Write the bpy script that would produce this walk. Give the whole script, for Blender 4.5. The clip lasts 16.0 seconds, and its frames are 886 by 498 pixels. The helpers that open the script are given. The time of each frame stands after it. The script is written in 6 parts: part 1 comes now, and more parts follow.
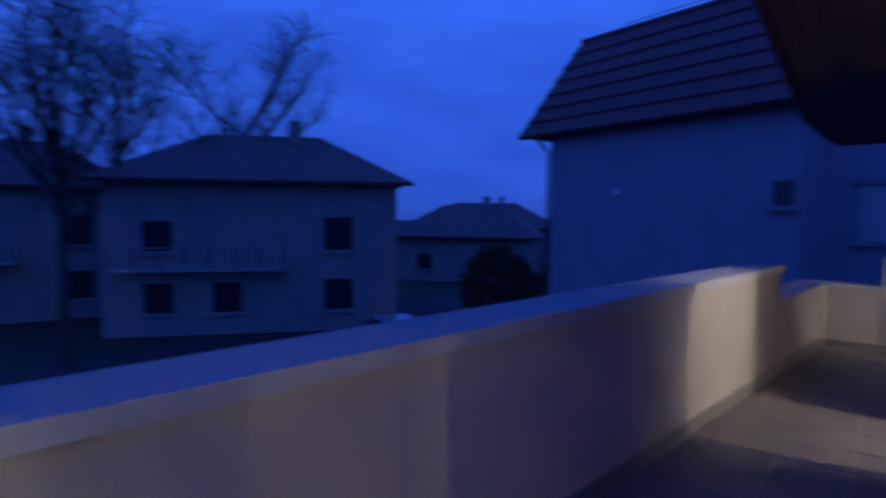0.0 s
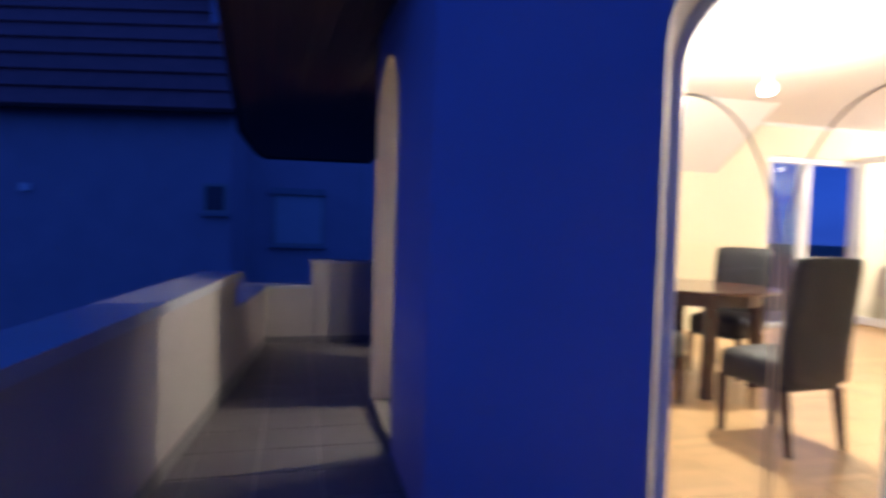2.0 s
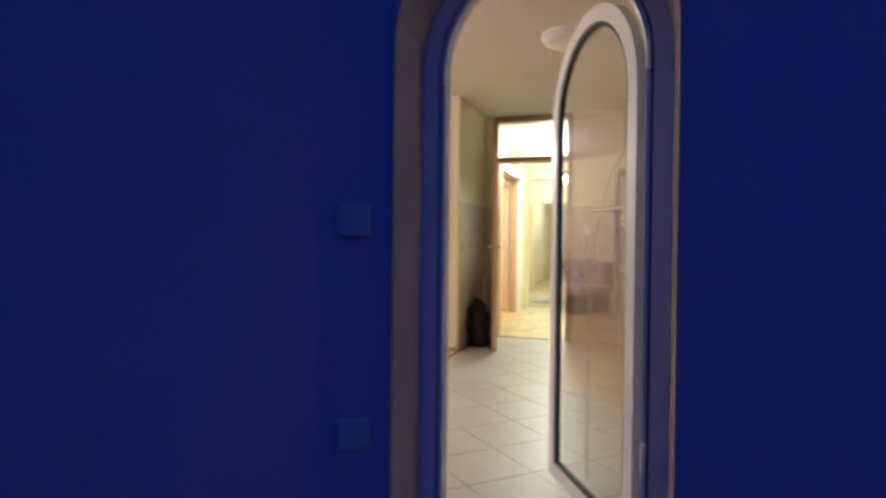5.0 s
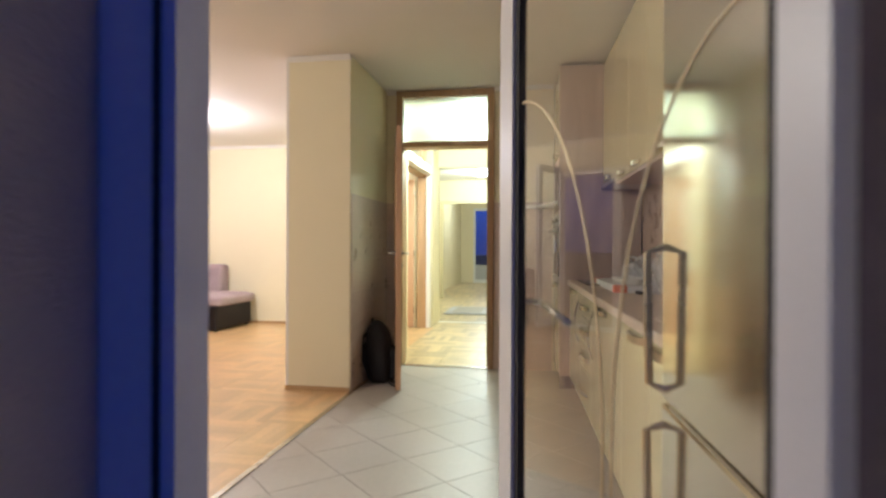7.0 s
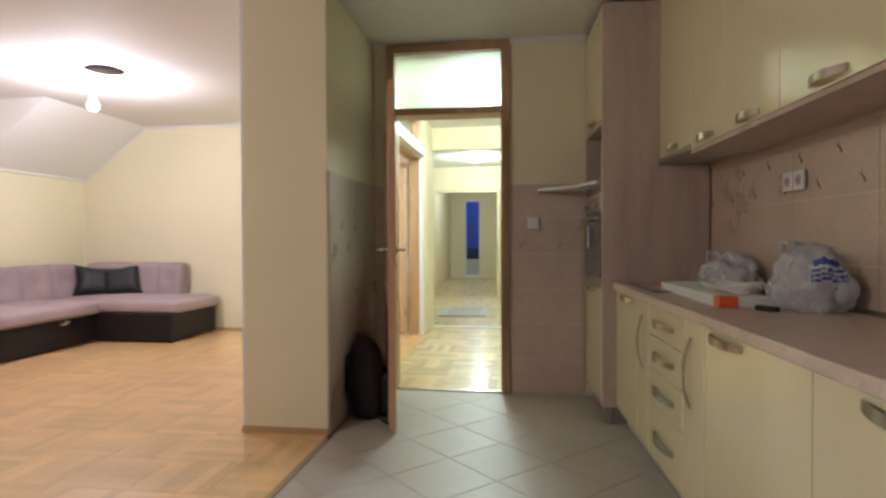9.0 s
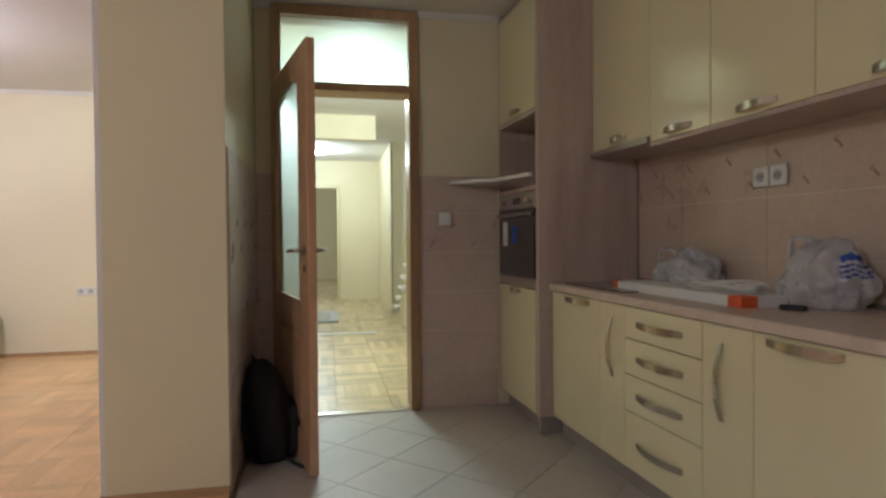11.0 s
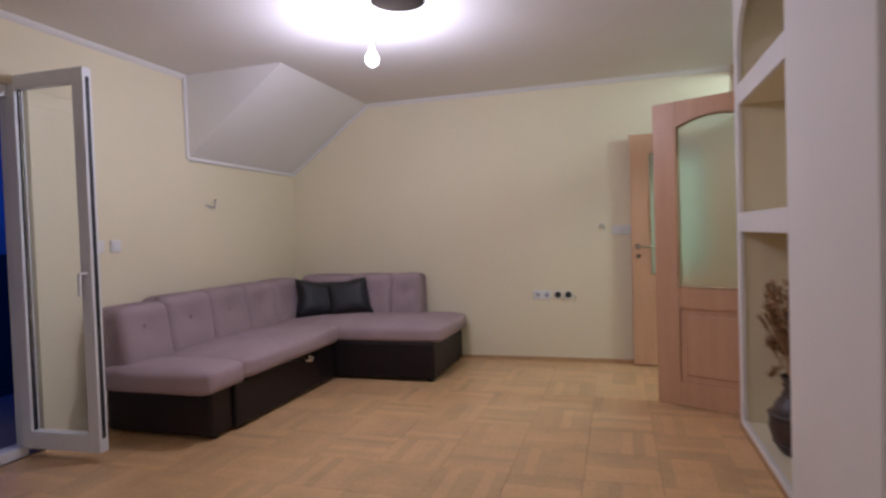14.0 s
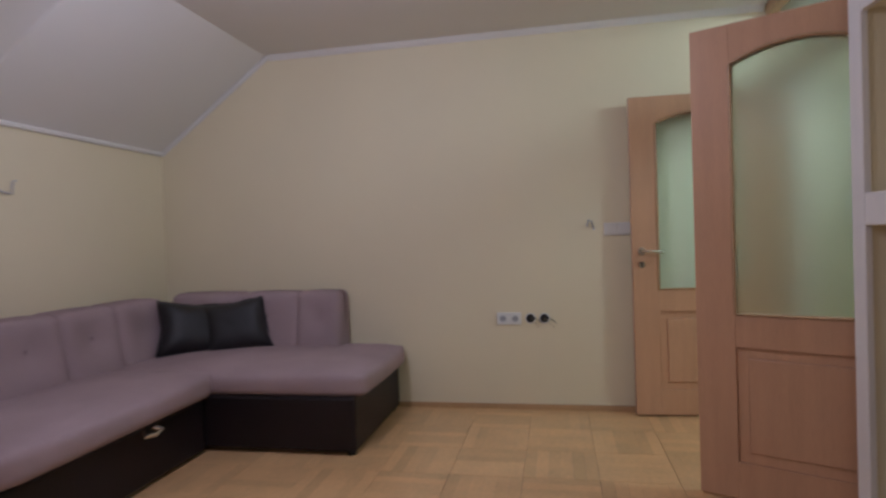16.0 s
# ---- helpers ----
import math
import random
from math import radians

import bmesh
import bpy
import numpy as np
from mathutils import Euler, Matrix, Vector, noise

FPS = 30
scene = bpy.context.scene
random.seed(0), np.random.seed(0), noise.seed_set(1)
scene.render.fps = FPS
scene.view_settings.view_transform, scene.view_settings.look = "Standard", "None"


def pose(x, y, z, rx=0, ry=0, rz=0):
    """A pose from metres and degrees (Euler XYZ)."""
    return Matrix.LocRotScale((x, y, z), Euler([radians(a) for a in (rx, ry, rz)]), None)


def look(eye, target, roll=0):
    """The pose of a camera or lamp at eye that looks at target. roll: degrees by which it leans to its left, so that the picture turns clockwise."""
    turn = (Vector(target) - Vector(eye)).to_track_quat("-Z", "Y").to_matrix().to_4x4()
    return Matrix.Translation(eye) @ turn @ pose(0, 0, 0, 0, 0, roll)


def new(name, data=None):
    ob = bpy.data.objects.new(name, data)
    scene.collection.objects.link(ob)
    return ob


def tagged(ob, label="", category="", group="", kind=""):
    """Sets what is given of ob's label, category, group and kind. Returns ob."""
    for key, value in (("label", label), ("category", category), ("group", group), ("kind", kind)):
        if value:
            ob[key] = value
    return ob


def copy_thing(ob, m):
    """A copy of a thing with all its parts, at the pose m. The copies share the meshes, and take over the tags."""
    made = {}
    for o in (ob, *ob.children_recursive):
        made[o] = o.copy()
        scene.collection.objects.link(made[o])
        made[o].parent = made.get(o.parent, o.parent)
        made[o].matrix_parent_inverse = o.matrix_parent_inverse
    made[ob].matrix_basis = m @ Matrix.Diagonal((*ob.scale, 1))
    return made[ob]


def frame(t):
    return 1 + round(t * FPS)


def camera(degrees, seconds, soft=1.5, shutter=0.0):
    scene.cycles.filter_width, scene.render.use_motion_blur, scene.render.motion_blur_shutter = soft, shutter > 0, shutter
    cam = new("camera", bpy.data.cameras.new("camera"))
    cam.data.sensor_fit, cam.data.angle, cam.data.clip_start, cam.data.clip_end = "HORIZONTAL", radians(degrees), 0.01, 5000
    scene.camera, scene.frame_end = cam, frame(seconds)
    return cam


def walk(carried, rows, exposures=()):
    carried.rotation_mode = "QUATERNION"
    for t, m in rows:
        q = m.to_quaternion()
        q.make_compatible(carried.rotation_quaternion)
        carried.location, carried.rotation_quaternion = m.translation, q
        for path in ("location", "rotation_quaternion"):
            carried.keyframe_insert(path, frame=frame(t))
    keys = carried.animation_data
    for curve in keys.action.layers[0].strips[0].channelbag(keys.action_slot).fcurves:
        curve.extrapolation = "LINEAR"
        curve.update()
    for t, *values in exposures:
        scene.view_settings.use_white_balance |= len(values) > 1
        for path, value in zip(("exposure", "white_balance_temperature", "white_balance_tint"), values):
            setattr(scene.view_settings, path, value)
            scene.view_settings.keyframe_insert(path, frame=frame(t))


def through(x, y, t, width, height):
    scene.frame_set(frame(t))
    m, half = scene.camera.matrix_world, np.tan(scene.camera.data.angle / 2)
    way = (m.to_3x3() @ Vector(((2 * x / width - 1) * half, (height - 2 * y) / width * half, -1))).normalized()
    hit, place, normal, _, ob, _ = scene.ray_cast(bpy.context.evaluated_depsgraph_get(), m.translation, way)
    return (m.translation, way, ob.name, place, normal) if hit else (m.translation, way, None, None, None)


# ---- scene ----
cam = camera(75.0, 16.0, soft=2.6, shutter=0.7)
PATH = [
    (0, (0.434, -0.767, 1.108), (-0.809, 0.795, 0.991), 0.37),
    (0.5, (0.3, -0.721, 1.125), (-0.492, 1.111, 1.011), 1.17),
    (1.0, (0.193, -0.523, 1.12), (-0.233, 1.428, 1.013), 1.18),
    (1.2, (0.163, -0.464, 1.122), (-0.157, 1.507, 1.018), 1.3),
    (1.5, (0.173, -0.407, 1.121), (0.085, 1.589, 1.026), 1.52),
    (2.0, (0.155, -0.384, 1.129), (0.653, 1.551, 1.054), 1.71),
    (2.5, (0.178, -0.39, 1.135), (1.074, 1.396, 1.075), 1.84),
    (3.0, (0.223, -0.44, 1.138), (1.432, 1.153, 1.091), 1.8),
    (3.5, (0.325, -0.507, 1.138), (1.807, 0.836, 1.097), 1.51),
    (4.0, (0.522, -0.584, 1.11), (2.183, 0.529, 1.088), 0.88),
    (4.5, (0.772, -0.628, 1.088), (2.552, 0.284, 1.065), 0.85),
    (5.0, (1.087, -0.583, 1.068), (2.984, 0.049, 1.048), 0.63),
    (5.2, (1.229, -0.541, 1.062), (3.155, 0.0, 1.048), 0.6),
    (7.3, (2.565, -0.228, 1.10), (4.548, 0.04, 1.082), 0.15),
    (7.5, (2.672, -0.172, 1.114), (4.658, 0.059, 1.088), 0.1),
    (8, (2.945, -0.15, 1.118), (4.926, 0.12, 1.092), -0.1),
    (8.5, (3.164, -0.1, 1.109), (5.135, 0.241, 1.08), -0.2),
    (9, (3.427, -0.005, 1.092), (5.409, 0.265, 1.063), -0.2),
    (9.5, (3.594, 0.066, 1.108), (5.593, 0.126, 1.075), -0.3),
    (9.7, (3.662, 0.116, 1.12), (5.662, 0.107, 1.079), -0.5),
    (11.8, (4.108, 1.041, 1.072), (6.046, 0.549, 1.052), -0.2),
    (12, (4.16, 1.133, 1.081), (6.109, 0.686, 1.055), -0.2),
    (12.5, (4.246, 1.451, 1.082), (6.224, 1.152, 1.056), -0.4),
    (13, (4.326, 1.754, 1.146), (6.324, 1.675, 1.093), -1.4),
    (13.5, (4.479, 2.081, 1.178), (6.454, 2.395, 1.128), -1.8),
    (14, (4.729, 2.255, 1.202), (6.642, 2.835, 1.15), -1.9),
    (14.5, (5.044, 2.402, 1.215), (6.954, 2.993, 1.161), -2.0),
    (15, (5.402, 2.496, 1.185), (7.34, 2.988, 1.129), -2.0),
    (15.5, (5.794, 2.556, 1.201), (7.74, 3.014, 1.139), -2.1),
    (16, (6.205, 2.609, 1.164), (8.168, 2.994, 1.127), -2.0),
]
EXPOSURES = [
    (0, 0.52, 6500, 10), (1, 0.55, 6500, 10), (2.5, 0.22, 6400, 8), (3.2, -0.05, 6400, 8), (4, -0.2, 6400, 9), (5, -0.5, 6500, 12), (5.2, -0.5, 6500, 12),
    (7.5, -0.68, 5950, 8), (8.5, -0.97, 5900, 8), (9.5, -1.08, 5750, 9), (11.8, -1.62, 5600, 14), (12.5, -1.85, 5500, 16), (13, -1.98, 5350, 17), (14, -2.15, 5400, 17), (14.5, -2.22, 5400, 17), (16, -2.5, 5300, 16),
]
walk(cam, [(t, look(eye, target, roll)) for t, eye, target, roll in PATH], EXPOSURES)

# ---- light ----
H = 2.52           # ceiling height indoors
BF = -0.05         # balcony floor


def lamp(name, loc, watts, colour, radius):
    data = bpy.data.lights.new(name, "POINT")
    data.energy, data.color, data.shadow_soft_size = watts, colour, radius
    ob = new(name, data)
    ob.location = loc
    return ob


world = bpy.data.worlds.new("dusk")
scene.world = world
world.use_nodes = True
wn, wl = world.node_tree.nodes, world.node_tree.links
wn.clear()
w_out = wn.new("ShaderNodeOutputWorld")
w_bg = wn.new("ShaderNodeBackground")
w_tc = wn.new("ShaderNodeTexCoord")
w_sep = wn.new("ShaderNodeSeparateXYZ")
w_ramp = wn.new("ShaderNodeValToRGB")
w_noise = wn.new("ShaderNodeTexNoise")
w_mix = wn.new("ShaderNodeMix")
w_mix.data_type, w_mix.blend_type = "RGBA", "MULTIPLY"
w_noise.inputs["Scale"].default_value, w_noise.inputs["Detail"].default_value = 2.2, 5.0
w_map = wn.new("ShaderNodeMapping")
w_map.inputs["Scale"].default_value = (1, 1, 3.5)
w_cloud = wn.new("ShaderNodeValToRGB")
w_cloud.color_ramp.elements[0].position, w_cloud.color_ramp.elements[0].color = 0.32, (0.62, 0.66, 0.74, 1)
w_cloud.color_ramp.elements[1].position, w_cloud.color_ramp.elements[1].color = 0.68, (1.1, 1.1, 1.1, 1)
w_ramp.color_ramp.elements[0].position, w_ramp.color_ramp.elements[0].color = 0.0, (0.006, 0.018, 0.12, 1)
w_ramp.color_ramp.elements[1].position, w_ramp.color_ramp.elements[1].color = 0.9, (0.014, 0.058, 0.46, 1)
for place, colour in ((0.48, (0.018, 0.05, 0.32, 1)), (0.53, (0.021, 0.075, 0.50, 1)), (0.66, (0.024, 0.098, 0.63, 1))):
    w_ramp.color_ramp.elements.new(place).color = colour
w_fac = wn.new("ShaderNodeMath")
w_fac.operation = "MULTIPLY_ADD"
w_fac.inputs[1].default_value, w_fac.inputs[2].default_value = 0.5, 0.5
w_bg.inputs["Strength"].default_value = 1.0
wl.new(w_tc.outputs["Generated"], w_sep.inputs[0])
wl.new(w_sep.outputs["Z"], w_fac.inputs[0])
wl.new(w_fac.outputs[0], w_ramp.inputs[0])
wl.new(w_tc.outputs["Generated"], w_map.inputs[0])
wl.new(w_map.outputs[0], w_noise.inputs["Vector"])
wl.new(w_noise.outputs[0], w_cloud.inputs[0])
w_mix.inputs[0].default_value = 1.0
wl.new(w_ramp.outputs[0], w_mix.inputs[6])
wl.new(w_cloud.outputs[0], w_mix.inputs[7])
wl.new(w_mix.outputs[2], w_bg.inputs["Color"])
wl.new(w_bg.outputs[0], w_out.inputs[0])

BULB = (7.94, 3.63, 2.26)
DINING_BULB = (3.3, 2.97, 2.15)
lamp("bulb_light", BULB, 175, (1.0, 0.90, 0.95), 0.05)
lamp("dining_light", DINING_BULB, 170, (1.0, 0.91, 0.77), 0.05)
lamp("hall_light", (8.9, 0.38, 2.40), 235, (0.85, 0.98, 0.83), 0.15)
lamp("corridor_light", (13.3, 0.75, 2.40), 140, (0.88, 1.0, 0.92), 0.09)
lamp("end_room_light", (17.5, 1.0, 2.40), 80, (0.90, 1.0, 0.92), 0.09)


# ---- materials ----
def mat(name, colour, rough=0.6, metal=0.0, vary=0.12, scale=8.0, bump=0.05, fine=120.0, stretch=(1, 1, 1), random=0.0, island=0.0, coat=0.0, spec=0.5, emit=0.0, tone=None):
    """Principled surface with a broad and a fine variation, at world size."""
    m = bpy.data.materials.new(name)
    m.use_nodes = True
    nodes, links = m.node_tree.nodes, m.node_tree.links
    bsdf = nodes["Principled BSDF"]
    geo = nodes.new("ShaderNodeNewGeometry")
    mp = nodes.new("ShaderNodeMapping")
    mp.inputs["Scale"].default_value = stretch
    links.new(geo.outputs["Position"], mp.inputs[0])
    broad = nodes.new("ShaderNodeTexNoise")
    broad.inputs["Scale"].default_value, broad.inputs["Detail"].default_value = scale, 4.0
    grain = nodes.new("ShaderNodeTexNoise")
    grain.inputs["Scale"].default_value, grain.inputs["Detail"].default_value = fine, 3.0
    for n in (broad, grain):
        links.new(mp.outputs[0], n.inputs["Vector"])
    total = nodes.new("ShaderNodeMath")
    total.operation = "MULTIPLY_ADD"
    total.inputs[1].default_value = 0.4
    links.new(grain.outputs[0], total.inputs[0])
    scaled = nodes.new("ShaderNodeMath")
    scaled.operation = "MULTIPLY"
    scaled.inputs[1].default_value = 0.6
    links.new(broad.outputs[0], scaled.inputs[0])
    links.new(scaled.outputs[0], total.inputs[2])
    last = total
    if random or island:
        add = nodes.new("ShaderNodeMath")
        add.operation = "MULTIPLY_ADD"
        if random:
            info = nodes.new("ShaderNodeObjectInfo")
            links.new(info.outputs["Random"], add.inputs[0])
        else:
            links.new(geo.outputs["Random Per Island"], add.inputs[0])
        add.inputs[1].default_value = random or island
        off = nodes.new("ShaderNodeMath")
        off.operation = "SUBTRACT"
        off.inputs[1].default_value = 0.5 * (random or island)
        links.new(total.outputs[0], off.inputs[0])
        links.new(off.outputs[0], add.inputs[2])
        last = add
    ramp = nodes.new("ShaderNodeValToRGB")
    low = tone or tuple(c * (1 - 2.2 * vary) for c in colour)
    high = tuple(min(1, c * (1 + 1.6 * vary)) for c in colour)
    ramp.color_ramp.elements[0].position, ramp.color_ramp.elements[0].color = 0.22, (*low, 1)
    ramp.color_ramp.elements[1].position, ramp.color_ramp.elements[1].color = 0.78, (*high, 1)
    links.new(last.outputs[0], ramp.inputs[0])
    links.new(ramp.outputs[0], bsdf.inputs["Base Color"])
    bsdf.inputs["Metallic"].default_value = metal
    bsdf.inputs["Coat Weight"].default_value = coat
    bsdf.inputs["Coat Roughness"].default_value = 0.12
    bsdf.inputs["Specular IOR Level"].default_value = spec
    r = nodes.new("ShaderNodeMapRange")
    r.inputs["To Min"].default_value, r.inputs["To Max"].default_value = max(0.02, rough - 0.08), min(1, rough + 0.08)
    links.new(broad.outputs[0], r.inputs[0])
    links.new(r.outputs[0], bsdf.inputs["Roughness"])
    if bump:
        b = nodes.new("ShaderNodeBump")
        b.inputs["Strength"].default_value, b.inputs["Distance"].default_value = min(1, bump * 4), 0.004
        links.new(total.outputs[0], b.inputs["Height"])
        links.new(b.outputs[0], bsdf.inputs["Normal"])
    if emit:
        bsdf.inputs["Emission Color"].default_value = (*colour, 1)
        bsdf.inputs["Emission Strength"].default_value = emit
    return m


def glass_mat(name, colour, rough, through=1.0):
    """A thin pane: clear or frosted."""
    m = bpy.data.materials.new(name)
    m.use_nodes = True
    bsdf = m.node_tree.nodes["Principled BSDF"]
    bsdf.inputs["Base Color"].default_value = (*colour, 1)
    bsdf.inputs["Roughness"].default_value = rough
    bsdf.inputs["Transmission Weight"].default_value = through
    bsdf.inputs["IOR"].default_value = 1.45
    return m


YELLOW = mat("cream_yellow_wall_paint", (0.765, 0.685, 0.485), 0.75, vary=0.025, scale=1.5, bump=0.04, fine=220)
WHITE = mat("white_ceiling_paint", (0.76, 0.74, 0.71), 0.8, vary=0.02, scale=1.2, bump=0.03, fine=200)
WHITE_BOARD = mat("white_plasterboard", (0.78, 0.75, 0.72), 0.7, vary=0.02, scale=2, bump=0.03, fine=200)
FACADE = mat("blue_facade_paint", (0.32, 0.285, 0.45), 0.85, vary=0.06, scale=1.4, bump=0.18, fine=160)
RENDER = mat("facade_render", (0.36, 0.30, 0.36), 0.9, vary=0.07, scale=1.4, bump=0.18, fine=160)
PARAPET = mat("parapet_render", (0.27, 0.232, 0.21), 0.9, vary=0.08, scale=1.8, bump=0.15, fine=150)
CAP = mat("parapet_cap_sheet", (0.24, 0.24, 0.27), 0.7, vary=0.08, scale=3, bump=0.04, fine=60)
TRIMR = mat("stucco_trim", (0.45, 0.37, 0.30), 0.85, vary=0.06, scale=4, bump=0.2, fine=150)
PVC = mat("white_pvc", (0.74, 0.74, 0.74), 0.35, vary=0.02, scale=3, bump=0.0)
SEAL = mat("black_rubber_seal", (0.02, 0.02, 0.022), 0.6, vary=0.1)
BRASS = mat("gold_muntin", (0.68, 0.55, 0.34), 0.4, metal=0.25, vary=0.05)
GLASS = glass_mat("clear_glass", (0.96, 0.98, 0.97), 0.0)
FROST = glass_mat("frosted_glass", (0.80, 0.90, 0.85), 0.32)
OAK = mat("varnished_oak", (0.57, 0.335, 0.195), 0.38, vary=0.07, scale=3, bump=0.05, fine=50, stretch=(6, 6, 0.5), coat=0.2)
OAK_DARK = mat("oak_frame", (0.44, 0.27, 0.14), 0.42, vary=0.16, scale=3, bump=0.05, fine=50, stretch=(6, 6, 0.5), coat=0.15)
PLANK = mat("parquet_oak", (0.68, 0.43, 0.205), 0.33, vary=0.10, scale=5, bump=0.03, fine=40, stretch=(1, 1, 1), random=0.33, coat=0.25)
PLANK_REST = mat("parquet_oak_joined", (0.68, 0.43, 0.205), 0.33, vary=0.10, scale=5, bump=0.03, fine=40, island=0.33, coat=0.25)
PLANK_HALL = mat("pale_parquet", (0.56, 0.44, 0.25), 0.34, vary=0.16, scale=5, bump=0.03, fine=40, random=0.45, coat=0.2)
PLANK_HALL_REST = mat("pale_parquet_joined", (0.56, 0.44, 0.25), 0.34, vary=0.16, scale=5, bump=0.03, fine=40, island=0.45, coat=0.2)
PLANK_BED = mat("parquet_joint", (0.42, 0.26, 0.135), 0.7, vary=0.1)
SKIRT = mat("oak_skirting", (0.48, 0.30, 0.15), 0.4, vary=0.12, scale=4)
TILE = mat("floor_tile_glazed", (0.50, 0.46, 0.42), 0.42, vary=0.06, scale=3, bump=0.01, fine=30, random=0.06)
GROUT = mat("floor_grout", (0.36, 0.325, 0.295), 0.9, vary=0.1)
WTILE = mat("wall_tile_beige", (0.57, 0.445, 0.37), 0.3, vary=0.08, scale=5, bump=0.01, fine=40, random=0.08)
WGROUT = mat("wall_grout", (0.70, 0.62, 0.54), 0.9, vary=0.05)
MOTIF = mat("tile_motif_brown", (0.37, 0.25, 0.19), 0.4, vary=0.2, scale=40)
CREAM = mat("cream_gloss_cabinet", (0.74, 0.68, 0.45), 0.16, vary=0.015, scale=1.5, bump=0.0, coat=0.4)
CARCASS = mat("walnut_board", (0.52, 0.405, 0.345), 0.45, vary=0.14, scale=2.5, bump=0.02, fine=30, stretch=(5, 5, 0.6))
WORKTOP = mat("worktop_laminate", (0.62, 0.51, 0.43), 0.35, vary=0.12, scale=12, bump=0.01, fine=90)
STEEL = mat("brushed_steel", (0.52, 0.50, 0.47), 0.3, metal=1.0, vary=0.06, scale=2, bump=0.02, fine=60, stretch=(0.3, 0.3, 14))
FRIDGE = mat("polished_steel_sheet", (0.70, 0.67, 0.64), 0.12, metal=1.0, vary=0.05, scale=1.5, bump=0.0)
NICKEL = mat("satin_nickel", (0.55, 0.52, 0.47), 0.25, metal=1.0, vary=0.04, bump=0.0)
BLACKG = mat("black_glass", (0.012, 0.012, 0.014), 0.06, vary=0.02, bump=0.0, coat=0.5)
PLINTH = mat("grey_plinth", (0.30, 0.27, 0.24), 0.5, vary=0.06)
LILAC = mat("lilac_woven_fabric", (0.375, 0.285, 0.295), 0.95, vary=0.10, scale=3, bump=0.3, fine=420, spec=0.15)
BROWN_L = mat("dark_brown_leatherette", (0.011, 0.007, 0.008), 0.5, vary=0.2, scale=6, bump=0.12, fine=180, spec=0.3)
BLACK_L = mat("black_leatherette", (0.012, 0.011, 0.013), 0.56, vary=0.2, scale=9, bump=0.15, fine=120)
MAHOG = mat("dark_mahogany", (0.060, 0.022, 0.014), 0.22, vary=0.25, scale=4, bump=0.02, fine=30, stretch=(5, 1, 1), coat=0.4)
PLASTIC = mat("white_plastic", (0.74, 0.73, 0.70), 0.35, vary=0.02, bump=0.0)
GREYGLASS = mat("grey_frosted_glass", (0.34, 0.33, 0.32), 0.28, vary=0.06, scale=3, bump=0.02)
HOLE = mat("unlit_ceiling_hole", (0.022, 0.018, 0.014), 1.0, vary=0.2, bump=0.0, spec=0.0)
DARK = mat("dark_hole", (0.02, 0.018, 0.016), 0.8, vary=0.2)
NYLON = mat("black_nylon", (0.014, 0.012, 0.014), 0.8, vary=0.25, scale=12, bump=0.2, fine=300)
CLAY = mat("dark_clay_vase", (0.060, 0.038, 0.032), 0.42, vary=0.3, scale=14, bump=0.25, fine=60)
DRY = mat("dried_grass", (0.50, 0.31, 0.17), 0.9, vary=0.25, scale=30, bump=0.1)
BAG = mat("thin_white_plastic_film", (0.74, 0.74, 0.78), 0.28, vary=0.04, scale=6, bump=0.06, fine=30)
BAG.node_tree.nodes["Principled BSDF"].inputs["Transmission Weight"].default_value = 0.45
ORANGE = mat("orange_card", (0.75, 0.13, 0.035), 0.5, vary=0.04)
BLUEP = mat("blue_print", (0.02, 0.06, 0.35), 0.5, vary=0.05)
PAPER = mat("white_paper", (0.76, 0.76, 0.75), 0.7, vary=0.03)
LIT = mat("lit_glass", (1.0, 0.95, 0.86), 0.4, vary=0.0, bump=0.0, emit=40.0)
LITCOOL = mat("lit_diffuser", (0.93, 1.0, 0.92), 0.4, vary=0.0, bump=0.0, emit=16.0)
ROOFT = mat("brown_roof_tile", (0.20, 0.075, 0.075), 0.7, vary=0.18, scale=3, bump=0.2, fine=40, random=0.2)
SOFFIT = mat("dark_brown_soffit_board", (0.065, 0.032, 0.032), 0.7, vary=0.15, scale=2, stretch=(6, 0.5, 6))
BALC_TILE = mat("balcony_floor_tile", (0.115, 0.10, 0.097), 0.6, vary=0.12, scale=4, bump=0.08, random=0.12)
ASPHALT = mat("asphalt", (0.05, 0.05, 0.05), 0.9, vary=0.2, scale=2, bump=0.2)
GRASS = mat("dark_grass", (0.045, 0.06, 0.03), 0.95, vary=0.3, scale=3, bump=0.3)
HOUSE = mat("house_render", (0.34, 0.32, 0.31), 0.9, vary=0.12, scale=1, bump=0.1)
HOUSE_B = mat("house_render_brown", (0.33, 0.28, 0.26), 0.9, vary=0.12, scale=1, bump=0.1)
ROOF_FAR = mat("far_roof_tile", (0.19, 0.12, 0.11), 0.8, vary=0.2, scale=2, bump=0.2)
WINDOWG = mat("dark_window_glass", (0.02, 0.025, 0.04), 0.08, vary=0.05, bump=0.0)
SHUTTER = mat("grey_blind", (0.42, 0.42, 0.45), 0.6, vary=0.05)
BARK = mat("dark_bark", (0.09, 0.06, 0.06), 0.9, vary=0.2, scale=8, bump=0.2)
CARPAINT = mat("white_car_paint", (0.34, 0.34, 0.36), 0.25, vary=0.02, bump=0.0, coat=0.5)
TYRE = mat("tyre_rubber", (0.02, 0.02, 0.02), 0.8, vary=0.1)
